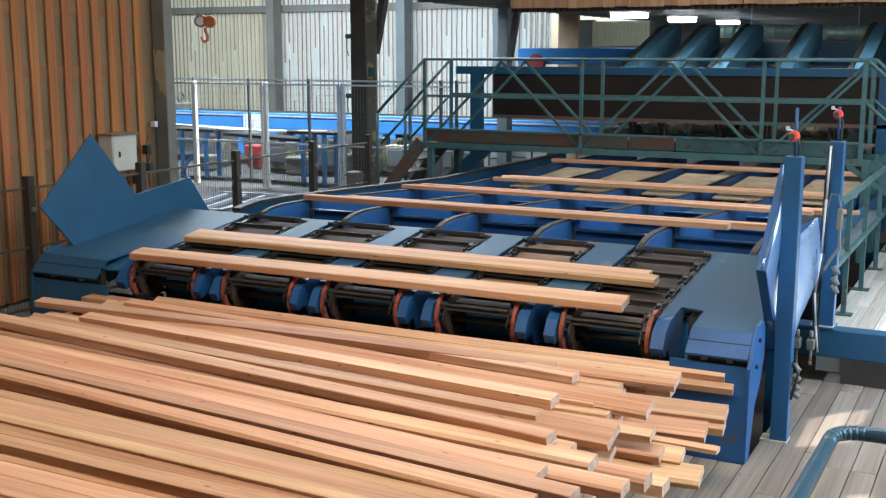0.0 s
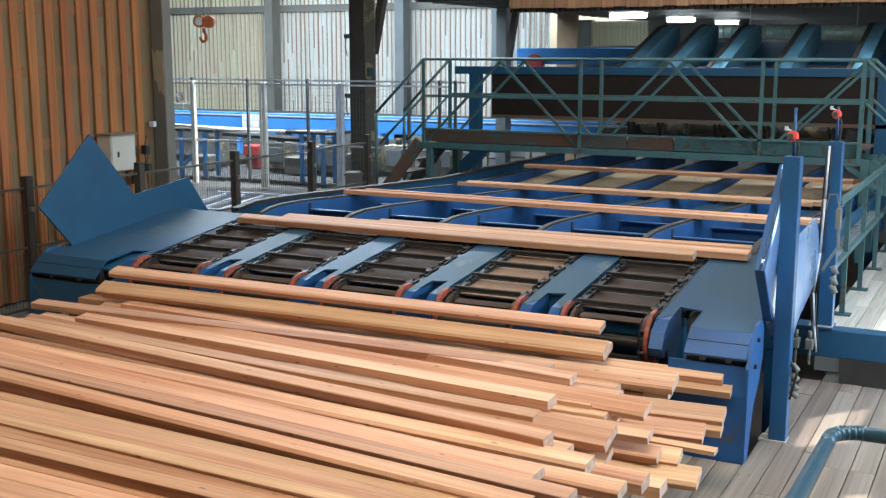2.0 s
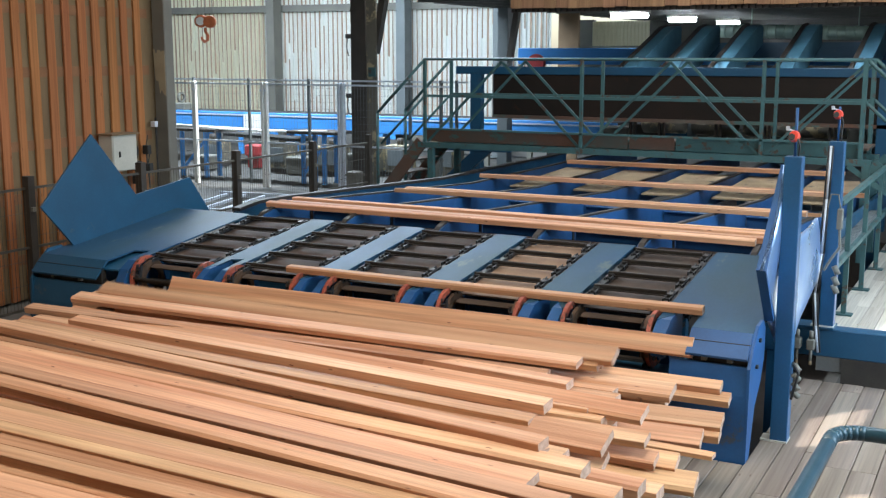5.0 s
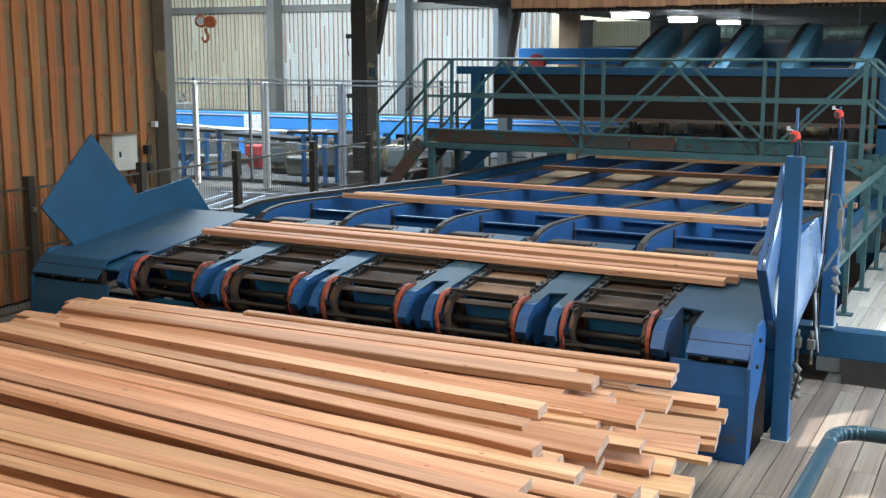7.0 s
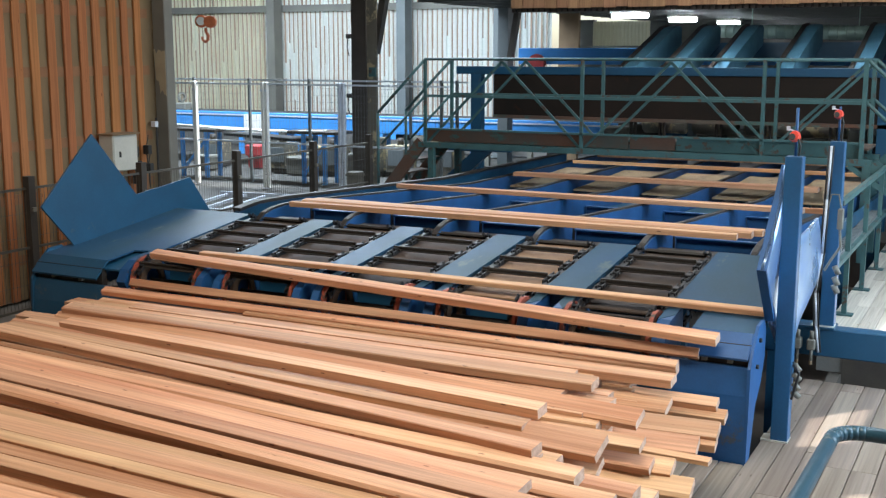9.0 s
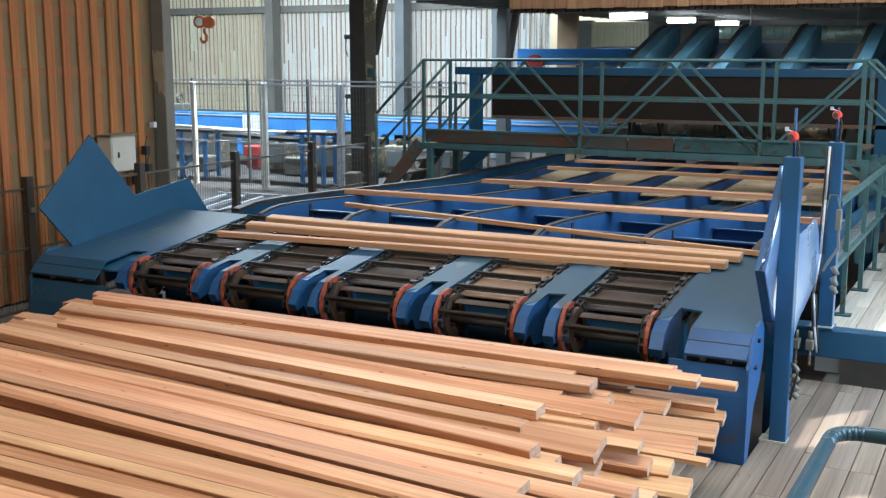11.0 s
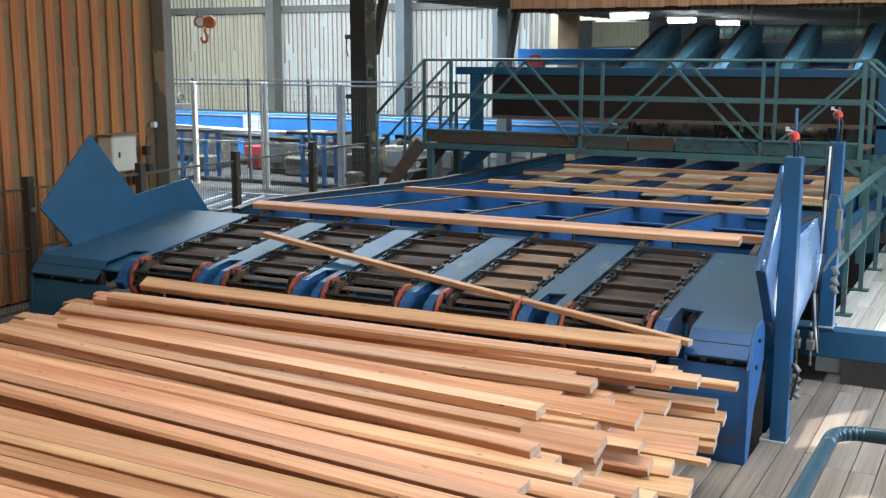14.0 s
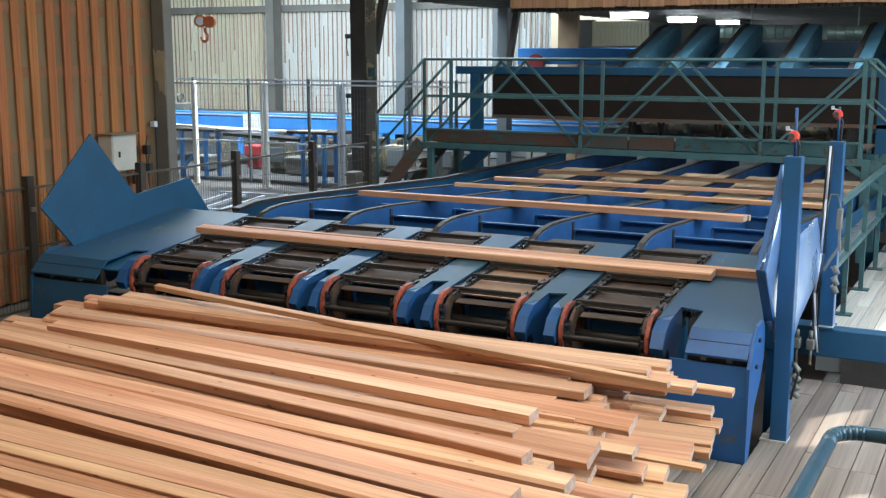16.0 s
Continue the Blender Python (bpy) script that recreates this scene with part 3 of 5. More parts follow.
def build_deck():
    d = thing("slat_conveyor", "blue steel slat conveyor with five dark chain bays", "conveyor")
    nose_unit(d, X_LEFT - 0.12, -6.22, -1, M_DECK, M_BLUE)
    # right nose in the brighter blue: stands in for bluer light on that side
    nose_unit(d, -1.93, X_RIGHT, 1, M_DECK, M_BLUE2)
    for x0, x1 in SLABS:
        bm = B()
        w = (x1 - x0) * 0.27
        prism(bm, [(x0, 8.12), (x1, 8.12), (x1, 6.60), (x1 - w, 6.72), (x1 - w, 6.90), (x0 + w, 6.87), (x0 + w, 6.72), (x0, 6.60)], "z", -0.012, 0.0)
        for v in bm.verts:
            v.co.z += deck_z(v.co.y)
        part("slab", bm, M_DECK, d, "worn blue sliding slab with a notched nose")
        finger(d, x0, x0 + w)
        finger(d, x1 - w, x1)
        bm = B()
        box(bm, x0 + 0.01, x1 - 0.01, 6.9, 8.1, 0.30, 0.74)
        for v in bm.verts:
            if v.co.z > 0.7:
                v.co.z = deck_z(v.co.y) - 0.014
        part("slab_beam", bm, M_BLUE, d)
    for k, (x0, x1) in enumerate(BAYS):
        bm = B()
        tube(bm, (x0 + 0.03, DRUM_Y + .02, DRUM_Z - .03), (x1 - 0.03, DRUM_Y + .02, DRUM_Z - .03), 0.03, 14)
        part("shaft", bm, M_DARK, d, "oily black shaft")
        bm = B()
        arc = [(DRUM_Y + .12 * math.cos(a), DRUM_Z + .12 * math.sin(a)) for a in [radians(q) for q in range(60, 121, 10)]]
        inn = [(DRUM_Y + .11 * math.cos(a), DRUM_Z + .11 * math.sin(a)) for a in [radians(q) for q in range(60, 121, 10)]]
        prism(bm, arc + inn[::-1], "x", x0 + 0.10, x1 - 0.10)
        part("nose_shoe", bm, M_SLATBED, d, "oily brown curved shoe")
        for xa in (x0 + 0.004, x1 - 0.034):
            bm = B()
            ring(bm, xa, xa + 0.026, DRUM_Y - 0.012, DRUM_Z, 0.186, 0.146)
            part("red_ring", bm, M_RED, d, "worn red guide ring")
        for s in (x0 + 0.05, x1 - 0.075):
            bm = B()
            ring(bm, s, s + 0.025, DRUM_Y, DRUM_Z, 0.152, 0.085, 18)
            part("sprocket", bm, M_RUSTRING, d, "rusty brown chain wheel")
        bm = B()
        prism(bm, [(6.80, deck_z(6.80) - 0.045), (8.1, deck_z(8.1) - 0.045), (8.1, deck_z(8.1) - 0.055), (6.80, deck_z(6.80) - 0.055)], "x", x0 + 0.02, x1 - 0.02)
        part("bed_plate", bm, M_WOODBED if k == 3 else M_SLATBED, d, "wood dust covered bed" if k == 3 else "brown dusty bed")
        for xa in (x0 + 0.008, x1 - 0.058):
            bm = B()
            prism(bm, [(6.74, deck_z(6.74) - 0.02), (8.12, deck_z(8.12) - 0.02), (8.12, deck_z(8.12) - 0.05), (6.74, deck_z(6.74) - 0.05)], "x", xa, xa + 0.05)
            part("chain_guide", bm, M_CHAIN, d)
        bm = B()
        prism(bm, [(6.78, 0.74), (7.2, 0.60), (7.2, 0.40), (6.86, 0.44)], "x", x0 + 0.09, x0 + 0.10)
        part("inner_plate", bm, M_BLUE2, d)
        bm = B()
        box(bm, x0 + .06, x1 - .06, 6.86, 6.88, .42, .66)
        part("inner_wall", bm, M_BLUE, d)
        bm = B()
        box(bm, x0, x1, 7.0, 7.03, 0.2, 0.68)
        part("bay_back", bm, M_BLUE, d)
    bm = B()
    box(bm, -6.75, -1.62, 6.55, 6.75, 0.30, 0.44, 0.008)
    part("front_beam", bm, M_BLUE, d)
    for x in (-6.4, -4.5, -2.7, -1.7):
        bm = B()
        box(bm, x - 0.06, x + 0.06, 6.9, 7.05, -1.0, 0.40)
        part("leg", bm, M_BLUE, d)
        bm = B()
        box(bm, x - 0.06, x + 0.06, 7.9, 8.05, -1.0, 0.50)
        part("leg", bm, M_BLUE, d)
    # notched side fins
    fin = [(6.47, 1.155), (7.07, 1.72), (7.58, 1.14), (8.32, 1.225), (8.62, 0.84), (8.10, 0.60), (7.20, 0.40), (6.81, 0.78)]
    bm = B()
    prism(bm, fin, "x", -7.11, -7.09)
    bmesh.ops.bevel(bm, geom=list(bm.edges), offset=0.003, segments=1, affect="EDGES")
    part("side_fin", bm, M_BLUE, d, "notched dark blue side plate")
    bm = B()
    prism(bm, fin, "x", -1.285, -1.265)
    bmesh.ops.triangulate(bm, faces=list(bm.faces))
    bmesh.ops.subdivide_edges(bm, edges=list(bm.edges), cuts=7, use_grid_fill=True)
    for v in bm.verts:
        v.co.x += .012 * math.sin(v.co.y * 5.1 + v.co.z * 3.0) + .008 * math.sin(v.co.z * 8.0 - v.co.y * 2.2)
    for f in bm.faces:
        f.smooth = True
    part("side_fin", bm, M_FIN, d, "notched glossy blue side plate, paled to carry a bright sheen")
    bm = B()
    prism(bm, [(6.47, 1.155), (7.07, 1.72), (7.07, 1.69), (6.50, 1.15), (6.82, .80), (6.80, .78)], "x", -1.31, -1.255)
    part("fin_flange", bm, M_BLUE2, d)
    # slats on their chains
    bm = B()
    w = 0.61
    box(bm, -w / 2 + .02, w / 2 - .07, -0.009, 0.009, 0.000, 0.026, 0.003)
    box(bm, -w / 2 + .07, w / 2 - .07, -0.03, 0.009, -0.006, 0.000)
    slat = data_of("slat", bm, M_DARK)
    link = []
    for s in (-1, 1):
        bm = B()
        x = s * (w / 2 - 0.045)
        box(bm, x - .022, x + .022, -0.028, 0.028, -0.018, 0.012, 0.004)
        box(bm, x - .024, x - .016, -0.11, 0.11, -0.022, 0.004)
        box(bm, x + .016, x + .024, -0.11, 0.11, -0.022, 0.004)
        tube(bm, (x - .03, .07, -.008), (x + .03, .07, -.008), .012, 6)
        tube(bm, (x - .03, -.07, -.008), (x + .03, -.07, -.008), .012, 6)
        link.append(data_of("chain_link", bm, M_CHAIN))
    made = []
    for k, (x0, x1) in enumerate(BAYS):
        for i in range(SLATS):
            ob = new("slat", slat)
            ob.parent = d
            for me in link:
                new("chain_link", me).parent = ob
            made.append((ob, (x0 + x1) / 2, (x1 - x0) / w * 0.985, i, k))
    return made


SLAT_PITCH = 0.302
LOOP_TOP = 8.02 - NOSE_Y          # from nose to the rear wheel
LOOP = 2 * LOOP_TOP * math.sqrt(1 + SLOPE ** 2) + math.tau * DRUM_R
SLATS = round(LOOP / SLAT_PITCH)
SPEED = 0.503


def slat_pose(x, s):
    """The pose of a slat that has gone s metres along its loop, from the rear wheel forwards, round the nose and back below."""
    s %= LOOP
    run = LOOP_TOP * math.sqrt(1 + SLOPE ** 2)
    tilt = math.degrees(math.atan(SLOPE))
    half = math.pi * DRUM_R
    if s < run:
        y = 8.02 - s / math.sqrt(1 + SLOPE ** 2)
        return x, y, deck_z(y) - 0.008, tilt
    if s < run + half:
        a = (s - run) / DRUM_R
        b = math.pi / 2 + a + radians(tilt)
        return x, NOSE_Y + DRUM_R * math.cos(b), DRUM_Z + DRUM_R * math.sin(b), tilt + math.degrees(a)
    if s < 2 * run + half:
        y = NOSE_Y + (s - run - half) / math.sqrt(1 + SLOPE ** 2)
        return x, y, deck_z(y) - 2 * DRUM_R, tilt + 180
    a = (s - 2 * run - half) / DRUM_R
    zc = deck_z(8.02) - DRUM_R
    b = -math.pi / 2 + a + radians(tilt)
    return x, 8.02 + DRUM_R * math.cos(b), zc + DRUM_R * math.sin(b), tilt + 180 + math.degrees(a)


# ---------------------------------------------------------------- the long chain conveyor behind
BEAMS = [-6.12, -5.22, -4.30, -3.41, -2.53, -1.68]
TOP_Y = [8.06, 8.14, 8.26, 8.45, 8.75, 9.0, 12.5, 19.2]
TOP_Z = [0.90, 0.955, 0.985, 1.0, 0.995, 0.985, 0.785, 0.76]


def rest_z(y):
    """The height on which boards lie, on either conveyor."""
    if y < 8.1:
        return deck_z(y) + 0.016
    return float(np.interp(y, TOP_Y, TOP_Z)) + 0.016


def build_chain_conveyor():
    d = thing("chain_conveyor", "long blue chain conveyor with round nosed beams", "conveyor")
    for x in BEAMS:
        top = list(zip(TOP_Y, [z - 0.005 for z in TOP_Z]))
        bm = B()
        prism(bm, top + [(19.2, 0.50), (12.5, 0.52), (9.0, 0.62), (8.3, 0.70), (8.06, 0.78)], "x", x - 0.02, x + 0.05)
        part("beam", bm, M_BLUE2, d)
        for o in (-0.008,):
            bm = B()
            up = [(y, z + 0.014) for y, z in zip(TOP_Y, TOP_Z)]
            dn = [(y, z - 0.02) for y, z in zip(TOP_Y, TOP_Z)]
            prism(bm, up + dn[::-1], "x", x + o, x + o + 0.045)
            part("chain", bm, M_DARK, d, "dark greasy chain")
        bm = B()
        box(bm, x - .03, x + .06, 8.05, 8.16, .70, .90, .01)
        part("nose_bracket", bm, M_DARK, d)
        bm = B()
        box(bm, x - 0.028, x + 0.058, 8.86, 8.90, 0.62, 0.97)
        part("stiffener", bm, M_DARK, d)
        for y in (9.3, 12.6, 15.5):
            bm = B()
            box(bm, x - 0.04, x + 0.07, y, y + 0.1, -1.0, 0.6)
            part("leg", bm, M_BLUE, d)
    for xa, xb in zip(BEAMS, BEAMS[1:]):
        for y, z0, z1 in ((8.92, 0.60, 0.90), (10.2, 0.50, 0.80), (11.6, 0.45, 0.72)):
            bm = B()
            box(bm, xa + 0.06, xb - 0.04, y, y + 0.012, z0, z1)
            box(bm, xa + 0.06, xb - 0.04, y - 0.05, y + 0.012, z1, z1 + 0.012)
            part("cross_plate", bm, M_BLUE2, d)
        bm = B()
        box(bm, xa + 0.06, xb - 0.04, 9.05, 10.1, 0.58, 0.60)
        part("tray", bm, M_BLUE2, d)
        bm = B()
        box(bm, xa + 0.10, xb - 0.08, 8.14, 8.30, 0.86, 0.92, .01)
        part("rear_roller_cover", bm, M_DARK, d)
        bm = B()
        prism(bm, [(11.9, 0.66), (13.3, 0.60), (13.3, 0.585), (11.9, 0.645)], "x", xa + 0.10, xb - 0.08)
        part("tray", bm, M_DECK, d, "grey blue tray")
        bm = B()
        prism(bm, [(13.5, 0.66), (15.6, 0.72), (15.6, 0.70), (13.5, 0.64)], "x", xa + 0.10, xb - 0.08)
        part("dust_panel", bm, M_CHIP, d, "sawdust covered panel")
    bm = B()
    prism(bm, [(8.3, 0.93), (8.6, 0.965), (9.0, 0.96), (12.5, 0.81), (16.8, 0.80), (16.8, 0.4), (9, 0.4), (8.3, 0.6)], "x", -6.55, -6.50)
    part("side_frame", bm, M_BLUE, d)
    bm = B()
    up = [(8.3, 0.935), (8.6, 0.97), (9.0, 0.965), (12.5, 0.815), (16.8, 0.805)]
    prism(bm, up + [(y, z + 0.03) for y, z in up[::-1]], "x", -6.57, -6.48)
    part("top_edge", bm, M_DARK, d)
    bm = B()
    prism(bm, [(8.7, 0.90), (12.5, 0.74), (16.8, 0.70), (16.8, 0.4), (8.7, 0.5)], "x", -1.50, -1.46)
    part("side_frame", bm, M_BLUE, d)
    bm = B()
    box(bm, -1.46, -1.36, 9.9, 13.4, .60, .62)
    for i in range(34):
        box(bm, -1.45, -1.37, 9.95 + i * .1, 9.99 + i * .1, .62, .65)
    part("toothed_rack", bm, M_BACKSTEEL, d, "toothed grey rack")
    bm = B()
    box(bm, -2.62, -2.53, 8.93, 8.96, 0.80, 0.825)
    part("white_sensor", bm, M_WHITE, d, "small white sensor")


# ---------------------------------------------------------------- the foot bridge
def build_bridge():
    br = thing("foot_bridge", "green steel foot bridge with lattice rails and rusty deck", "bridge")
    Y0, Y1, ZB, ZT = 13.5, 14.3, 1.16, 2.325
    XL, PITCH = -7.31, 2.28
    for y in (Y0, Y1):
        bm = B()
        bar(bm, (XL - 0.1, y, ZB), (-1.5, y, ZB), 0.06, 0.075)
        part("bottom_chord", bm, M_GREEN, br)
        bm = B()
        tube(bm, (XL, y, ZT), (-1.58, y, ZT), 0.019)
        part("hand_rail", bm, M_GREEN, br)
        bm = B()
        bar(bm, (XL, y, 1.83), (-1.58, y, 1.84), 0.03, 0.035)
        part("knee_rail", bm, M_GREEN, br)
        for i in range(3):
            x = XL + i * PITCH
            bm = B()
            bar(bm, (x, y, ZB), (x, y, ZT), 0.04, 0.04)
            part("post", bm, M_GREEN, br)
        bm = B()
        bar(bm, (-1.62, y, ZB), (-1.62, y, ZT), 0.05, 0.05)
        part("post", bm, M_GREEN, br)
        for i in range(3):
            x = XL + i * PITCH
            for a, b in ((x + 0.04, x + PITCH / 2), (x + PITCH - 0.04, x + PITCH / 2)):
                if max(a, b) > -1.3 or min(a, b) > -1.65:
                    continue
                bm = B()
                bar(bm, (a, y + 0.03, ZB + 0.05), (b if b < -1.6 else -1.62, y + 0.03, ZT - 0.03), 0.028, 0.032)
                part("diagonal", bm, M_GREEN, br)
    bm = B()
    box(bm, XL, -1.55, Y0 + 0.04, Y1 - 0.04, 1.30, 1.325)
    part("deck", bm, M_RUST, br, "rusty deck plate")
    for i, (a, b) in enumerate(((XL, -4.4), (-4.4, -3.8), (-3.8, -1.6))):
        bm = B()
        box(bm, a + 0.01, b - 0.01, Y0 + 0.035, Y0 + 0.045, 1.21, 1.37)
        part("kick_plate", bm, M_GREEN if i == 2 else M_RUST, br, "rust streaked kick plate" if i < 2 else "")
    bm = B()
    bar(bm, (XL, Y0, 1.38), (-1.6, Y0, 1.38), 0.04, 0.025)
    part("kick_rail", bm, M_GREEN, br)
    # stair on the left side
    for y in (Y0, Y1):
        bm = B()
        bar(bm, (XL - 0.05, y, 1.20), (XL - 1.02, y, 0.0), 0.05, 0.17)
        part("stair_string", bm, M_RUST, br, "rusty stair string")
        bm = B()
        path(bm, [(XL, y, ZT), (XL - 0.76, y, 1.58), (XL - 0.76, y, 0.45)], 0.022)
        part("stair_rail", bm, M_GREEN, br)
        bm = B()
        path(bm, [(XL, y, 1.83), (XL - 0.70, y, 1.15)], 0.018)
        part("stair_knee_rail", bm, M_GREEN, br)
    for i in range(6):
        bm = B()
        x, z = XL - 0.12 - i * 0.16, 1.13 - i * 0.19
        box(bm, x - 0.11, x + 0.11, Y0 + 0.04, Y1 - 0.04, z - 0.02, z)
        part("tread", bm, M_RUST, br)
    # right end: legs, braces and a stair down
    for y in (Y0, Y1):
        bm = B()
        bar(bm, (-1.55, y, 0), (-1.55, y, 1.14), 0.09, 0.09)
        part("leg", bm, M_GREEN, br)
        bm = B()
        bar(bm, (-1.75, y, 1.12), (-1.15, y, 0.72), 0.05, 0.06)
        part("knee_brace", bm, M_GREEN, br)
        bm = B()
        path(bm, [(-1.6, y, ZT), (-1.1, y, 1.85), (-0.6, y, 1.35)], 0.022)
        part("stair_rail", bm, M_GREEN, br)
        bm = B()
        path(bm, [(-1.6, y, 1.85), (-1.1, y, 1.40), (-0.6, y, 0.95)], 0.02)
        part("stair_knee_rail", bm, M_GREEN, br)
        bm = B()
        bar(bm, (-1.5, y, 1.15), (-0.3, y, 0.05), 0.05, 0.16)
        part("stair_string", bm, M_GREEN, br)
        for x in (XL + 0.1,):
            bm = B()
            bar(bm, (x, y, 0), (x, y, 1.12), 0.08, 0.08)
            part("leg", bm, M_GREEN, br)


# ---------------------------------------------------------------- posts, rails and machinery on the east side
def build_east():
    for y, top, sx, red, rod in ((6.90, 1.79, 0.0, 1.915, 2.08), (8.50, 1.77, 0.02, 1.97, 2.02)):
        p = thing("light_gate_post", "tall blue square post with a red sensor rod", "post", "sensor posts")
        x = -1.20 + sx
        bm = B()
        foot = 0.0 if y < 8 else 0.39
        box(bm, x - 0.052, x + 0.052, y - 0.05, y + 0.05, foot, top, 0.004)
        part("post", bm, M_POST, p)
        bm = B()
        box(bm, x - 0.11, x + 0.055, y - 0.06, y + 0.06, foot, foot + 0.01)
        part("foot_plate", bm, M_CABINET, p, "pale foot plate")
        bm = B()
        tube(bm, (x, y, top), (x, y, rod), 0.009)
        part("rod", bm, M_BLUE2, p)
        bm = B()
        made = bmesh.ops.create_cone(bm, cap_ends=True, segments=10, radius1=0.036, radius2=0.026, depth=0.05)["verts"]
        bmesh.ops.transform(bm, matrix=pose(x - .005, y - .04, red, 78, 18, 0), verts=made)
        part("red_reflector", bm, M_SIGNAL, p, "bright red sensor cup")
        bm = B()
        made = bmesh.ops.create_cone(bm, cap_ends=True, segments=10, radius1=0.02, radius2=0.02, depth=0.01)["verts"]
        bmesh.ops.transform(bm, matrix=pose(x - .013, y - .068, red - .004, 78, 18, 0), verts=made)
        part("reflector_mouth", bm, M_BLACKP, p)
        bm = B()
        box(bm, x - .055, x - .035, y - .03, y - .01, red + .03, red + .055)
        tube(bm, (x - .045, y - .02, red + .04), (x, y, red + .02), .005, 6)
        part("bracket", bm, M_GALV, p)
        bm = B()
        path(bm, [(x + .012, y - .045, red), (x + .03, y - .02, red - .06), (x + .02, y, top)], 0.006, 6)
        part("cable", bm, M_BLACKP, p)
    # conduit with cables and valves
    p = thing("cable_conduit", "grey conduit with hanging black cables", "cable")
    for o, w in ((-.017, .006), (.0, .009), (.016, .006)):
        bm = B()
        path(bm, [(-1.215 + o, 8.43, 1.74), (-1.225 + o, 8.43, 1.35), (-1.235 + o, 8.42, 0.95), (-1.265 + o, 8.41, 0.65), (-1.245 + o, 8.41, 0.40), (-1.22 + o, 8.41, 0.20)], w, 8)
        part("cable", bm, M_GALV if o == 0 else M_BLACKP, p)
    bm = B()
    box(bm, -1.13, -1.09, 8.30, 8.36, 1.15, 1.30, .006)
    path(bm, [(-1.11, 8.33, 1.15), (-1.10, 8.33, 1.02), (-1.16, 8.33, .92), (-1.2, 8.33, .84)], .01, 6)
    path(bm, [(-1.2, 8.34, 1.3), (-1.18, 8.33, 1.4), (-1.13, 8.33, 1.4), (-1.11, 8.33, 1.3)], .005, 6)
    part("junction_box", bm, M_GREYPAINT, p)
    bm = B()
    for z in (.88, .80, .74):
        tube(bm, (-1.13, 8.32, z), (-1.10, 8.32, z - .06), .022)
    part("limit_switch", bm, M_GREYPAINT, p)
    # low blue cross beam
    b = thing("cross_beam", "blue square steel beam across the walkway", "beam")
    bm = B()
    box(bm, -1.62, 2.2, 8.45, 8.60, 0.16, 0.375, 0.008)
    part("beam", bm, M_BLUE, b)
    bm = B()
    box(bm, -1.42, -1.12, 8.43, 8.62, 0.375, 0.39)
    part("top_plate", bm, M_BLUE, b)
    bm = B()
    box(bm, 1.9, 2.0, 8.46, 8.59, -0.7, 0.16)
    box(bm, -1.60, -1.50, 8.46, 8.59, -0.7, 0.16)
    part("foot", bm, M_BLUE, b)
    v = thing("pneumatic_valve", "two grey air valves on the blue beam", "valve")
    for x in (-1.37, -1.27):
        bm = B()
        box(bm, x - 0.03, x + 0.03, 8.36, 8.44, 0.22, 0.30, .008)
        tube(bm, (x, 8.40, 0.13), (x, 8.40, 0.22), .012)
        tube(bm, (x, 8.40, 0.30), (x, 8.40, 0.36), .016)
        part("valve_body", bm, M_GREYPAINT, v)
        bm = B()
        tube(bm, (x, 8.40, 0.10), (x, 8.40, 0.135), .012)
        part("brass_nipple", bm, M_TAN, v, "brass hose end")
    v = thing("hose_coupling", "bundle of grey couplings on the blue post", "fitting")
    for i, z in enumerate((.50, .44, .38, .33)):
        bm = B()
        tube(bm, (-1.135, 6.9 - .02 * (i % 2), z), (-1.10, 6.88 + .02 * (i % 2), z - .035), .018)
        part("coupling", bm, M_GREYPAINT, v)
    bm = B()
    path(bm, [(-1.14, 6.88, .52), (-1.10, 6.86, .46), (-1.12, 6.86, .36), (-1.14, 6.88, .28)], .008, 6)
    part("hose", bm, M_BLACKP, v)
    # guard rail of the walkway
    r = thing("guard_rail", "blue green tubular guard rail on the plank walkway", "railing")
    for i in range(6):
        y = 10.66 + i * 1.24
        bm = B()
        bar(bm, (-1.34, y, 0.0), (-1.34, y, 1.1), 0.045, 0.045)
        part("post", bm, M_GREEN, r)
        bm = B()
        box(bm, -1.42, -1.26, y - 0.06, y + 0.06, 0.0, 0.014)
        part("foot_plate", bm, M_GREEN, r)
    for z, y0 in ((1.12, 10.05), (0.58, 9.55)):
        bm = B()
        bar(bm, (-1.34, y0, z), (-1.34, 17.0, z), 0.045, 0.045)
        part("rail", bm, M_GREEN, r)
    # near hand rail
    r = thing("hand_rail", "dark teal tubular hand rail beside the stack", "railing")
    bm = B()
    path(bm, [(-0.52, 2.2, 1.1), (-0.496, 3.76, 1.1)] + [(-0.396 - .1 * math.cos(radians(k)), 3.835 + .1 * math.sin(radians(k)), 1.1) for k in range(0, 91, 15)] + [(0.6, 3.95, 1.1)], 0.026, 16)
    part("rail", bm, M_TEAL, r)
    for x, y in ((0.55, 3.95), (-0.51, 2.25)):
        bm = B()
        tube(bm, (x, y, 0), (x, y, 1.09), 0.024, 10)
        part("post", bm, M_TEAL, r)


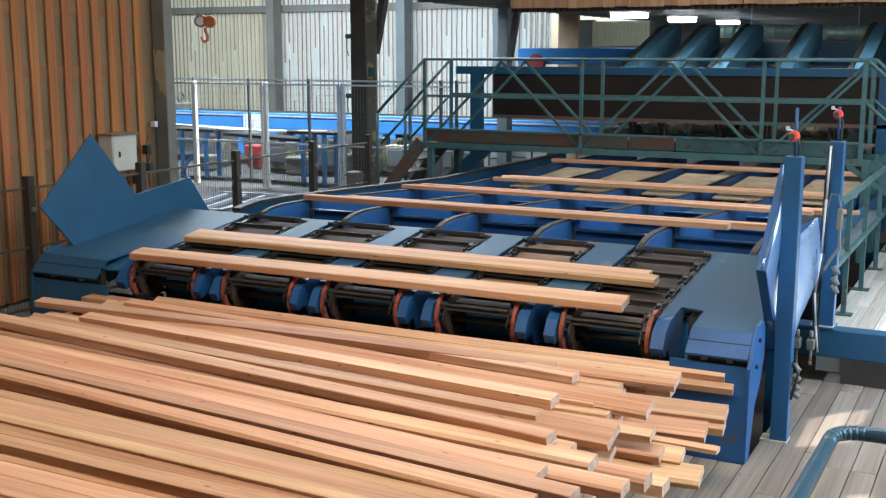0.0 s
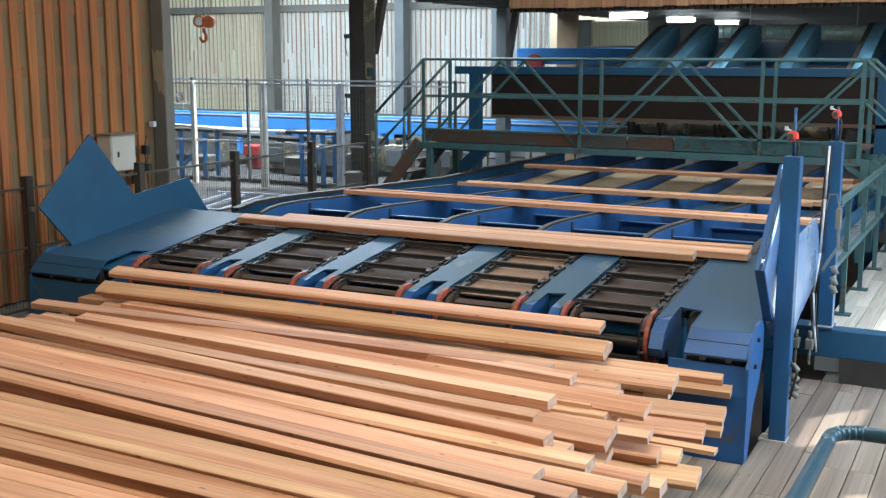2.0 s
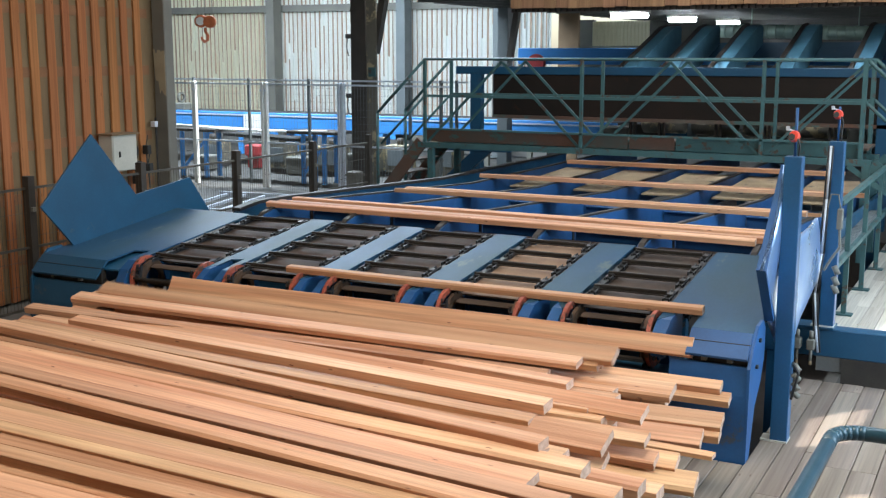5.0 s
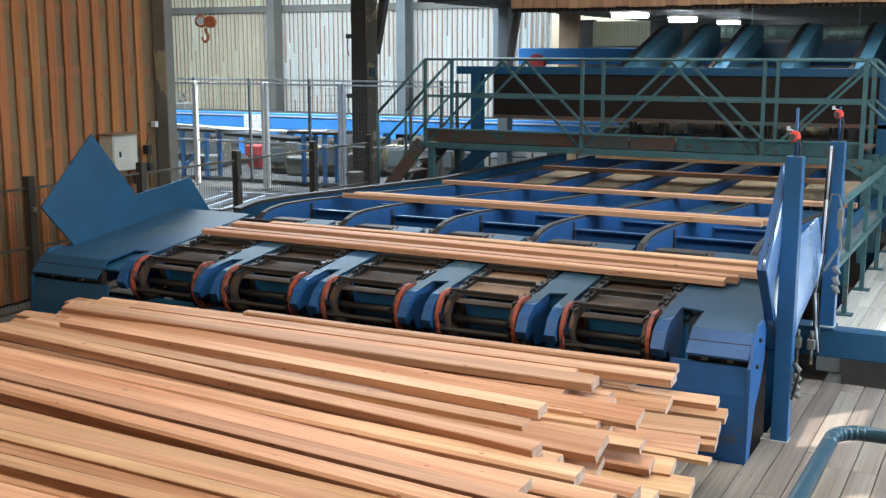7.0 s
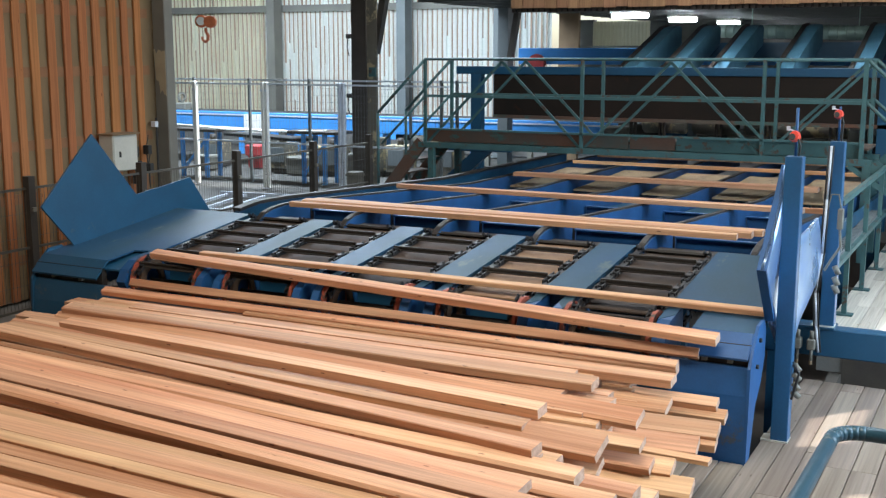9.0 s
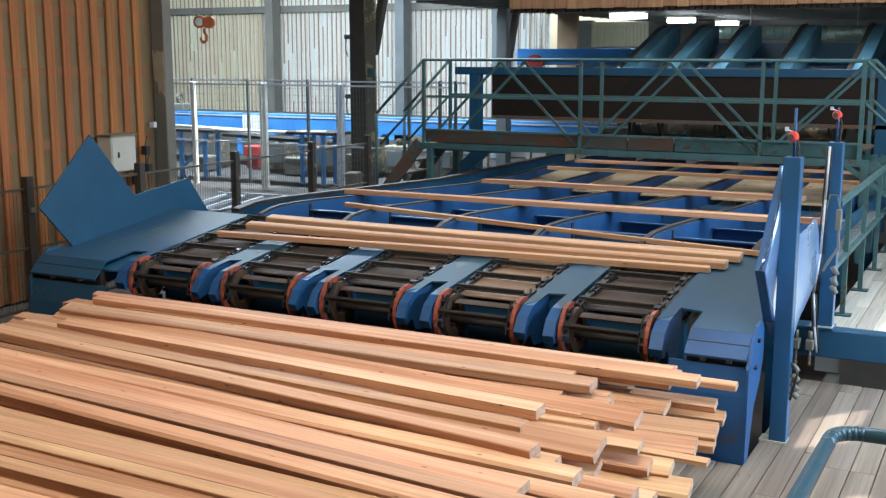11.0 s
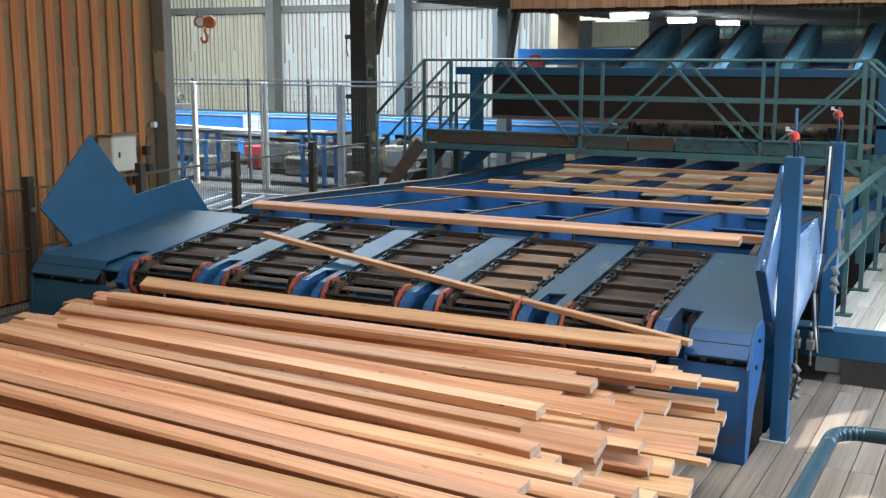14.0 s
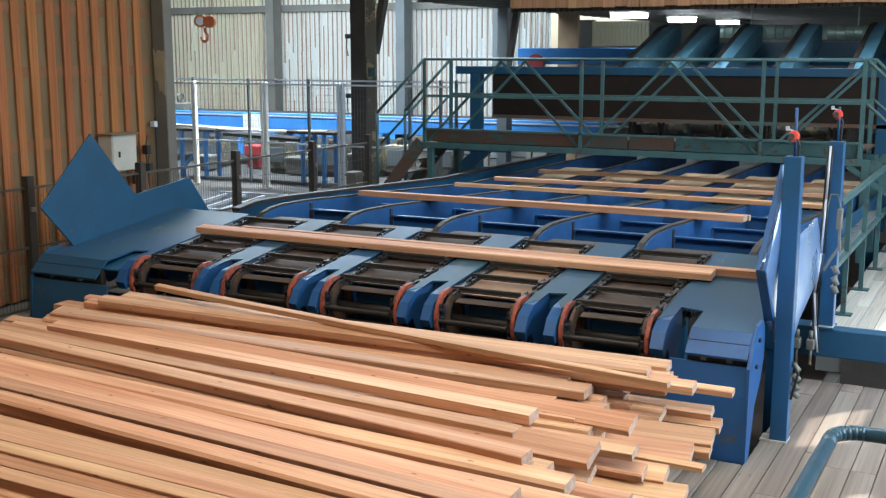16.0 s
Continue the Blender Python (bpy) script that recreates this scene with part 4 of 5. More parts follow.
# ---------------------------------------------------------------- timber wall things and fences
def build_west():
    c = thing("control_cabinet", "light grey metal cabinet on the timber wall", "cabinet")
    bm = B()
    box(bm, -8.55, -8.36, 8.62, 8.98, 1.18, 1.56, 0.006)
    part("body", bm, M_CABINET, c)
    bm = B()
    box(bm, -8.358, -8.35, 8.63, 8.97, 1.19, 1.55, 0.003)
    part("door", bm, M_CABINET, c)
    bm = B()
    box(bm, -8.35, -8.335, 8.70, 8.72, 1.33, 1.39, .003)
    part("lock", bm, M_BLACKP, c, "black lock handle")
    bm = B()
    box(bm, -8.56, -8.33, 8.6, 9.0, 1.56, 1.575)
    part("rain_lid", bm, M_TAN, c)
    s = thing("switch_cluster", "black switches with hanging cables on the wall", "switch")
    for y, z in ((9.10, 1.36), (9.14, 1.20), (9.30, 1.36), (9.32, 1.16), (9.12, 1.05)):
        bm = B()
        box(bm, -8.55, -8.47, y - 0.03, y + 0.03, z - 0.05, z + 0.05, 0.006)
        path(bm, [(-8.52, y, z + .05), (-8.5, y + .01, z + .16)], .006, 6)
        path(bm, [(-8.52, y, z - .05), (-8.5, y - .01, z - .22)], .008, 6)
        part("switch", bm, M_BLACKP, s)
    bm = B()
    path(bm, [(-8.53, 9.48, 1.7), (-8.53, 9.48, 0.6)], .010, 6)
    part("cable", bm, M_BLACKP, s)
    bm = B()
    box(bm, -8.56, -8.5, 9.43, 9.48, 1.60, 1.66)
    part("clip", bm, M_GALV, s)
    # mesh guard fence along the machine
    f = thing("mesh_fence", "low brown mesh guard fence on steel posts", "fence")
    posts = (7.10, 8.55, 10.10, 11.65, 13.0)
    for y in posts:
        bm = B()
        bar(bm, (-7.92, y, 0), (-7.92, y, 1.31), 0.075, 0.075)
        part("post", bm, M_BROWNSTEEL, f)
        bm = B()
        box(bm, -7.885, -7.86, y - .02, y + .02, .99, 1.03)
        part("clamp", bm, M_GREYPAINT, f)
    for y0, y1 in zip((5.4,) + posts, posts):
        bm = B()
        for z in (1.20, 0.66, 0.1):
            bar(bm, (-7.92, y0 + .04, z), (-7.92, y1 - .04, z), 0.018, 0.022)
        part("panel_frame", bm, M_MESH, f)
        bm = B()
        y = y0 + .05
        while y < y1 - .04:
            box(bm, -7.9215, -7.9185, y, y + 0.003, .1, 1.2)
            y += 0.04
        for i in range(5):
            z = .1 + i * .22
            box(bm, -7.9215, -7.9185, y0 + .04, y1 - .04, z, z + .003)
        part("mesh_panel", bm, M_MESH, f)
    # bright fence of the rear hall
    f = thing("tall_mesh_fence", "tall galvanised mesh fence before the blue line", "fence")
    YF = 16.3
    for x, w, m in ((-13.70, .085, M_WHITE), (-12.145, .05, M_WHITE), (-12.06, .05, M_WHITE), (-10.505, .05, M_GALV), (-10.43, .045, M_GALV)):
        bm = B()
        box(bm, x - w / 2, x + w / 2, YF - .04, YF + .04, 0, 1.90, .006)
        part("post", bm, m, f)
        bm = B()
        tube(bm, (x, YF - .045, 1.75), (x, YF - .06, 1.75), .025)
        part("cap_bolt", bm, M_GALV, f)
    for x in (-14.15, -12.84, -11.50, -9.4, -8.8, -8.5):
        bm = B()
        box(bm, x - .02, x + .02, YF + .5, YF + .55, 0, 1.95)
        part("rear_post", bm, M_BACKSTEEL, f)
    bm = B()
    for z, y in ((1.86, YF), (0.815, YF), (1.92, YF + .52)):
        bar(bm, (-16.5, y, z), (-8.3, y, z), .025, .03)
    part("rail", bm, M_GALV, f)
    bm = B()
    x = -16.5
    while x < -8.3:
        box(bm, x, x + .003, YF, YF + .003, .1, 1.85)
        x += .06
    z = .12
    while z < 1.85:
        box(bm, -16.5, -8.3, YF, YF + .003, z, z + .003)
        z += .12
    part("mesh", bm, M_BACKSTEEL, f)


def build_rear_hall():
    c = thing("belt_line", "light blue belt conveyor line on legs", "conveyor")
    Y = 19.6
    bm = B()
    box(bm, -22, -6.6, Y, Y + 0.05, 0.78, 1.14, .01)
    part("side_plate", bm, M_HALLBLUE, c)
    bm = B()
    box(bm, -22, -6.6, Y + .05, Y + 1.0, 1.10, 1.13)
    part("belt", bm, M_BLACKP, c)
    bm = B()
    box(bm, -22, -6.6, Y - .01, Y + .0, 1.06, 1.09)
    part("edge_strip", bm, M_GALV, c)
    bm = B()
    box(bm, -15.1, -14.6, Y - .04, Y - .012, .70, 1.10)
    part("white_panel", bm, M_WHITE, c, "white panel on the side")
    for x in (-17.5, -16.2, -14.0, -11.6, -9.6, -7.8):
        bm = B()
        box(bm, x - .06, x + .06, Y + .1, Y + .2, 0, .8)
        part("leg", bm, M_HALLBLUE, c)
    # low blue trestles with a pale cloth of strapping over them
    for x0, x1, y, top in ((-14.72, -14.13, 17.1, .90), (-11.84, -11.37, 17.1, .93)):
        t = thing("trestle_table", "blue steel trestle with a dark top", "table", "trestles")
        bm = B()
        box(bm, x0 - .3, x1 + .3, y - .1, y + .5, top, top + .06, .01)
        part("top", bm, M_BROWNSTEEL, t)
        for x in (x0, x1):
            for yy in (y, y + .4):
                bm = B()
                box(bm, x - .035, x + .035, yy - .03, yy + .03, 0, top)
                part("leg", bm, M_HALLBLUE, t)
        bm = B()
        bar(bm, (x0, y, .15), (x1, y, .75), .03, .05)
        part("brace", bm, M_HALLBLUE, t)
    for pts in ([(-15.6, 17.25, 1.02), (-14.8, 17.22, 1.0), (-13.6, 17.15, .95), (-12.2, 17.1, .96), (-11.3, 17.1, 1.0)], [(-15.5, 17.32, .99), (-14.6, 17.3, .99), (-13.2, 17.2, .97), (-11.6, 17.2, .95)]):
        cu = bpy.data.curves.new("strap", "CURVE")
        cu.dimensions, cu.bevel_depth, cu.bevel_resolution = "3D", .022, 2
        sp = cu.splines.new("POLY")
        sp.points.add(len(pts) - 1)
        for q, p in zip(sp.points, pts):
            q.co = (*p, 1)
        cu.materials.append(M_WHITE)
        tagged(new("strap", cu), "white plastic strapping draped over the trestles", "strap", "straps")
    bm = B()
    box(bm, -14.67, -14.28, 19.0, 19.4, .255, .48, .02)
    box(bm, -14.62, -14.33, 19.05, 19.35, 0, .255)
    solid("red_crate", bm, M_REDBOX, "faded red plastic crate on a stand", "crate")
    # ladder lying on the floor
    l = thing("ladder", "aluminium ladder lying on the floor", "ladder")
    a0, a1, b0, b1 = Vector((-12.12, 14.99, .03)), Vector((-10.30, 15.20, .03)), Vector((-11.6, 13.15, .03)), Vector((-9.9, 13.30, .03))
    for a, b in ((a0, a1), (b0, b1)):
        bm = B()
        bar(bm, a, b, .04, .09)
        part("rail", bm, M_GALV, l)
    for i in range(5):
        k = (i + .4) / 5
        bm = B()
        bar(bm, a0.lerp(a1, k), b0.lerp(b1, k), .04, .04)
        part("rung", bm, M_GALV, l)
    bm = B()
    bar(bm, (-13.7, 17.35, .86), (-11.9, 17.35, .80), .5, .05)
    solid("rubber_mat", bm, M_BLACKP, "dark sagging rubber mat between the trestles", "mat")
    # grey machines behind the blue line
    for x, y, w, h in ((-13.46, 18.5, .42, .6), (-12.9, 18.7, .5, .42), (-12.25, 18.5, .55, .58), (-11.5, 18.8, .4, .75), (-10.9, 18.9, .45, .62), (-15.6, 18.9, .6, .55), (-9.7, 18.6, .5, .8)):
        g = thing("drive_unit", "dirty grey drive unit on the rear hall floor", "machine", "drive units")
        bm = B()
        box(bm, x - w / 2, x + w / 2, y, y + .45, 0.08, h, .015)
        part("housing", bm, M_FLAKED, g)
        bm = B()
        box(bm, x - w / 2 + .05, x + w / 2 - .05, y - .012, y - .001, h * .35, h * .85, .004)
        part("cover", bm, M_BACKSTEEL, g, "paler cover plate")
        bm = B()
        tube(bm, (x, y + .2, h), (x, y + .2, h + .13), .07, 12)
        part("motor", bm, M_BROWNSTEEL, g)
        bm = B()
        box(bm, x - w / 2 - .03, x + w / 2 + .03, y + .05, y + .4, 0, .08)
        part("plinth", bm, M_BROWNSTEEL, g)
    for x in (-16.8, -15.2, -13.2, -12.4, -10.2, -9.2):
        bm = B()
        box(bm, x - .05, x + .05, 21.6, 21.7, 0, .75)
        box(bm, x - .05, x + 1.1, 21.6, 21.66, .5, .62)
        solid("rack_upright", bm, M_HALLBLUE if x < -13 else M_GREYPAINT, "steel upright of the rack by the far wall", "rack", "rack uprights")
    for x, y, s, h, m in ((-9.5, 17.8, .3, .55, M_GREYPAINT), (-9.0, 18.4, .35, .4, M_GREYPAINT), (-9.9, 15.8, .22, .45, M_GREYPAINT), (-15.2, 18.4, .4, .3, M_GREYPAINT), (-12.9, 18.6, .5, .35, M_GREYPAINT), (-11.4, 18.3, .3, .5, M_GREYPAINT)):
        bm = B()
        box(bm, x - s / 2, x + s / 2, y - s / 2, y + s / 2, 0, h, .02)
        box(bm, x - s / 2 - .01, x + s / 2 + .01, y - s / 2 - .01, y + s / 2 + .01, h * .82, h * .9)
        solid("storage_box", bm, m, "grey box standing on the rear hall floor", "box", "boxes in the rear hall")
    bm = B()
    box(bm, -17.2, -16.85, 19.7, 19.95, 1.13, 1.30, .02)
    ring(bm, -17.05, -17.0, 19.8, 1.42, .12, .08, 14)
    solid("crank_stand", bm, M_GREYPAINT, "grey crank stand on the belt line", "crank")
    # crane hook
    h = thing("crane_hook", "orange crane hook block hanging from two ropes", "hook")
    x, y = -11.52, 14.0
    bm = B()
    made = bmesh.ops.create_cone(bm, cap_ends=True, segments=20, radius1=.10, radius2=.10, depth=.09)["verts"]
    bmesh.ops.transform(bm, matrix=pose(x - .06, y, 2.90, 90, 0, 28), verts=made)
    bmesh.ops.bevel(bm, geom=list(bm.edges), offset=.012, segments=1, affect="EDGES")
    part("sheave_cover", bm, M_ORANGE, h)
    bm = B()
    made = bmesh.ops.create_cone(bm, cap_ends=True, segments=20, radius1=.095, radius2=.095, depth=.11)["verts"]
    bmesh.ops.transform(bm, matrix=pose(x + .07, y + .06, 2.89, 90, 0, 28), verts=made)
    part("block", bm, M_ORANGE, h)
    bm = B()
    made = bmesh.ops.create_cone(bm, cap_ends=True, segments=14, radius1=.066, radius2=.066, depth=.012)["verts"]
    bmesh.ops.transform(bm, matrix=pose(x - .037, y - .045, 2.90, 90, 0, 28), verts=made)
    part("hub", bm, M_WHITE, h, "white hub plate")
    bm = B()
    path(bm, [(x + .02, y, 2.80), (x + .02, y, 2.74), (x + .07, y, 2.68), (x + .06, y, 2.61), (x, y, 2.58), (x - .05, y, 2.62), (x - .05, y, 2.66)], .022, 8)
    part("hook", bm, M_ORANGE, h)
    bm = B()
    for o in (-.12, .02, .17):
        tube(bm, (x + o, y, 3.0), (x + o, y, 7.0), .006, 6)
    part("rope", bm, M_GREYPAINT, h)


# ---------------------------------------------------------------- the machine hall behind the bridge
def build_machine_hall():
    bm = B()
    box(bm, -6.85, 4.2, 15.4, 15.6, 3.06, 7.0)
    fz = solid("wall_fascia", bm, M_CEIL, "brown board fascia above the machine hall", "wall", kind="structure")
    bm = B()
    box(bm, 0, 0.176, 0, 0.03, 0, 1.6, .004)
    d = data_of("fascia_board", bm, M_FASCIA)
    x, rng = -6.87, random.Random(5)
    while x < 1.5:
        ob = new("fascia_board", d)
        ob.parent = fz
        ob.location = (x, 15.36 + rng.uniform(0, .008), 3.05 + rng.uniform(-.008, .008))
        x += .18
    bm = B()
    i = 0
    while -6.87 + i * .09 < 1.5:
        xx = -6.87 + i * .09
        box(bm, xx, xx + .055, 15.40, 15.46, 3.0, 3.05)
        i += 1
    part("dentil_strip", bm, M_DARK, fz, "dark toothed strip under the boards")
    # added strip that blocks the hidden lamps from showing between the teeth
    bm = B()
    box(bm, -6.87, 1.5, 15.47, 15.50, 3.0, 3.06)
    part("backing_strip", bm, M_DARK, fz)
    bm = B()
    box(bm, -8.9, 4.2, 15.6, 29, 3.25, 3.35)
    for i in range(22):
        y = 16.2 + i * .55
        box(bm, -8.9, 4.2, y, y + .06, 3.22, 3.25)
    solid("ceiling_machine_hall", bm, M_CEIL, "dark ribbed metal ceiling", "ceiling", kind="structure")
    # the last two hang hidden behind the fascia, added to light the arms
    for x, y, w in ((-6.55, 20.0, .72), (-6.4, 23.0, .62), (-6.16, 26.0, .55), (-4.2, 16.3, .72), (-2.2, 16.3, .72)):
        l = thing("strip_light", "lit fluorescent strip light under the dark ceiling", "lamp", "strip lights")
        bm = B()
        box(bm, x - w / 2, x + w / 2, y - .12, y + .12, 3.13, 3.19, .01)
        part("housing", bm, M_WHITE, l)
        bm = B()
        box(bm, x - w / 2 + .04, x + w / 2 - .04, y - .13, y + .13, 3.04, 3.125, .02)
        part("diffuser", bm, M_TUBE, l, "glowing lamp tubes")
        bm = B()
        tube(bm, (x, y, 3.19), (x, y, 3.23), .01, 6)
        part("hanger", bm, M_GALV, l)
    # rear wall of the machine hall
    bm = B()
    box(bm, -8.95, 4.2, 29.0, 29.2, 0, 3.3)
    box(bm, -11.5, -8.95, 29.0, 29.2, 0, 2.62)
    box(bm, -11.5, -10.5, 29.0, 29.2, 2.62, 3.3)
    solid("wall_machine_hall", bm, M_CEIL, "dark rear wall of the machine hall", "wall", kind="structure")
    bm = B()
    box(bm, -8.74, -8.30, 22.0, 22.1, 0, 3.22)
    solid("plywood_panel", bm, M_TAN, "tan plywood upright panel", "panel", kind="structure")
    c = thing("sheet_window", "ribbed yellow daylight sheet in a frame", "window", kind="structure")
    bm = B()
    for i in range(16):
        box(bm, -10.5 + i * .1, -10.44 + i * .1, 28.94, 28.97, 2.62, 3.25)
    part("rib", bm, M_SHEET2, c)
    bm = B()
    box(bm, -10.52, -8.93, 28.972, 28.985, 2.6, 3.25)
    part("backing", bm, M_SHEET2, c)
    # upper cross beam with the dark guard plate
    g = thing("guard_screen", "blue beam with a dark rusted guard plate", "screen")
    bm = B()
    box(bm, -8.1, -1.6, 16.0, 16.15, 2.08, 2.20, .006)
    part("top_beam", bm, M_BLUE, g)
    bm = B()
    box(bm, -7.45, -1.6, 16.02, 16.05, 1.44, 2.08)
    part("guard_plate", bm, M_DARKWALL, g, "dark rusted plate")
    for x in (-7.75, -1.65):
        bm = B()
        box(bm, x - .09, x + .09, 16.0, 16.14, 0, 2.08)
        part("upright", bm, M_BLUE, g)
    bm = B()
    box(bm, -7.45, -1.6, 16.0, 16.06, 1.40, 1.45)
    part("lower_edge", bm, M_RUST, g)
    # low machinery seen under the guard plate
    lo = thing("infeed_machine", "blue and grey infeed machine under the guard plate", "machine")
    rng = random.Random(3)
    for i in range(9):
        x = -6.2 + i * .52
        bm = B()
        box(bm, x, x + .46, 17.6, 18.0, .92, 1.1 + rng.uniform(0, .45), .02)
        part("housing", bm, rng.choice((M_BLUE, M_GREYPAINT, M_BLUE, M_BROWNSTEEL)), lo)
    for x in (-5.0, -4.2, -3.4, -2.6):
        bm = B()
        tube(bm, (x - .33, 17.2, 1.30), (x + .33, 17.2, 1.30), .14, 20)
        tube(bm, (x - .36, 17.2, 1.30), (x - .33, 17.2, 1.30), .10, 16)
        part("feed_drum", bm, M_FLAKED, lo, "dull grey feed drum")
    for x in (-4.6, -3.0):
        bm = B()
        tube(bm, (x, 17.3, 1.02), (x, 17.3, 1.42), .07, 16)
        part("motor", bm, M_BACKSTEEL, lo, "grey motor")
    for x in (-5.3, -4.85, -4.0, -3.3, -2.4):
        bm = B()
        for o in (0, .07):
            box(bm, x + o, x + o + .03, 16.3, 16.36, .93, 1.45)
        part("chain_strand", bm, M_DARK, lo)
    bm = B()
    box(bm, -7.0, -1.7, 16.5, 16.55, .95, 1.12)
    part("apron", bm, M_BROWNSTEEL, lo)
    bm = B()
    box(bm, -7.9, -6.7, 15.0, 15.1, .95, 1.24, .01)
    bar(bm, (-7.8, 15.05, .4), (-7.0, 15.05, 1.1), .08, .2)
    part("side_arm", bm, M_BLUE, lo)
    bm = B()
    box(bm, -1.3, .8, 15.8, 16.8, 0, 1.9, .02)
    part("side_housing", bm, M_BLUE2, lo)
    # sloping arms above
    a = thing("elevator", "row of blue sloping elevator arms", "conveyor")
    for x in (-5.50, -4.84, -4.13, -3.19, -2.17):
        bm = B()
        prism(bm, [(16.2, 2.12), (18.5, 2.82), (18.8, 2.86), (18.95, 2.82), (18.95, 2.55), (17.2, 2.05), (16.6, 1.95)], "x", x - .02, x + .22)
        part("arm", bm, M_ARM, a)
        bm = B()
        prism(bm, [(16.18, 2.14), (18.5, 2.845), (18.8, 2.885), (18.8, 2.86), (18.5, 2.82), (16.2, 2.12)], "x", x - .035, x + .03)
        part("chain_track", bm, M_DARK, a)
        bm = B()
        box(bm, x + .1, x + .12, 16.9, 16.93, 2.26, 2.34)
        part("lever", bm, M_GALV, a)
    bm = B()
    box(bm, -8.6, -1.5, 19.6, 19.7, 2.2, 2.50, .01)
    part("rear_beam", bm, M_HALLBLUE, a, "brighter blue rear beam")
    bm = B()
    tube(bm, (-8.2, 19.5, 2.22), (-8.2, 19.6, 2.22), .17, 18)
    part("pulley", bm, M_REDBOX, a, "pale red pulley")
    bm = B()
    box(bm, -5.8, -1.2, 18.96, 19.0, 2.3, 2.58)
    part("rear_plate", bm, M_BLUE, a)
    bm = B()
    tube(bm, (-5.0, 20.3, 2.80), (-0.6, 20.3, 2.70), .12, 16)
    for i in range(30):
        k = i / 30
        p = Vector((-5.0, 20.3, 2.80)).lerp(Vector((-0.6, 20.3, 2.70)), k)
        tube(bm, p, p + Vector((.03, -.002, 0)), .126, 16)
    for x in (-4.4, -2.6, -1.0):
        tube(bm, (x, 20.3, 2.85), (x, 20.3, 3.26), .012, 6)
    solid("air_duct", bm, M_PIPE, "pale green spiral air duct under the ceiling", "duct")

# ---------------------------------------------------------------- boards
def board_mesh(length, width, thick, seed):
    """A sawn board along x, with slightly rounded arrises, a slight bow and a wany edge."""
    rng = random.Random(seed)
    n = 9
    bow, twist = rng.uniform(-.012, .012), rng.uniform(-.01, .01)
    wane = rng.uniform(.004, .018) if rng.random() < .5 else .003
    prof = [(-width / 2, -thick / 2), (width / 2, -thick / 2), (width / 2, thick / 2 - .003), (width / 2 - .003, thick / 2), (-width / 2 + wane, thick / 2), (-width / 2, thick / 2 - wane * .8)]
    bm = bmesh.new()
    rows = []
    for i in range(n + 1):
        k = i / n * 2 - 1
        wob = rng.uniform(-.002, .002)
        rows.append([bm.verts.new((length / 2 * k, y + bow * (1 - k * k) * 1.5 + wob, z + twist * k * y / width * .5)) for y, z in prof])
    for a, b in zip(rows, rows[1:]):
        for j in range(6):
            bm.faces.new((a[j], a[(j + 1) % 6], b[(j + 1) % 6], b[j]))
    for e in (bm.faces.new(rows[0][::-1]), bm.faces.new(rows[-1])):
        e.material_index = 1
    bmesh.ops.recalc_face_normals(bm, faces=bm.faces)
    me = data_of("board", bm, M_BOARD)
    me.materials.append(M_END)
    return me


LABELS = {"wide": "wide fresh sawn pinkish softwood board", "thin": "thin fresh sawn softwood strip", "plain": "fresh sawn orange softwood board with knots"}


def board(length, width, thick, seed, where, group):
    kind = "wide" if width > .14 else "thin" if thick < .032 else "plain"
    return tagged(new("board", board_mesh(length, width, thick, seed)), LABELS[kind] + " " + where, "board", group)


# how far the stack has been drawn forwards, by seconds
DRAWN = [(0, 0), (1.2, 0), (2, .022), (2.5, .066), (3, .082), (4.2, .084), (6.3, .138), (6.5, .146), (7, .18), (9.2, .184), (11.3, .188), (15, .193), (15.5, .242), (16, .286)]
# how far its rear boards have settled, as a share
SETTLED = [(0, 0), (1.5, .03), (2.5, .17), (3, .21), (4.2, .22), (6.3, .65), (7, .82), (11.3, .88), (15, .9), (16, 1)]


def drawn(t):
    return float(np.interp(t, [a for a, _ in DRAWN], [b for _, b in DRAWN]))


def settled(t):
    return float(np.interp(t, [a for a, _ in SETTLED], [b for _, b in SETTLED]))


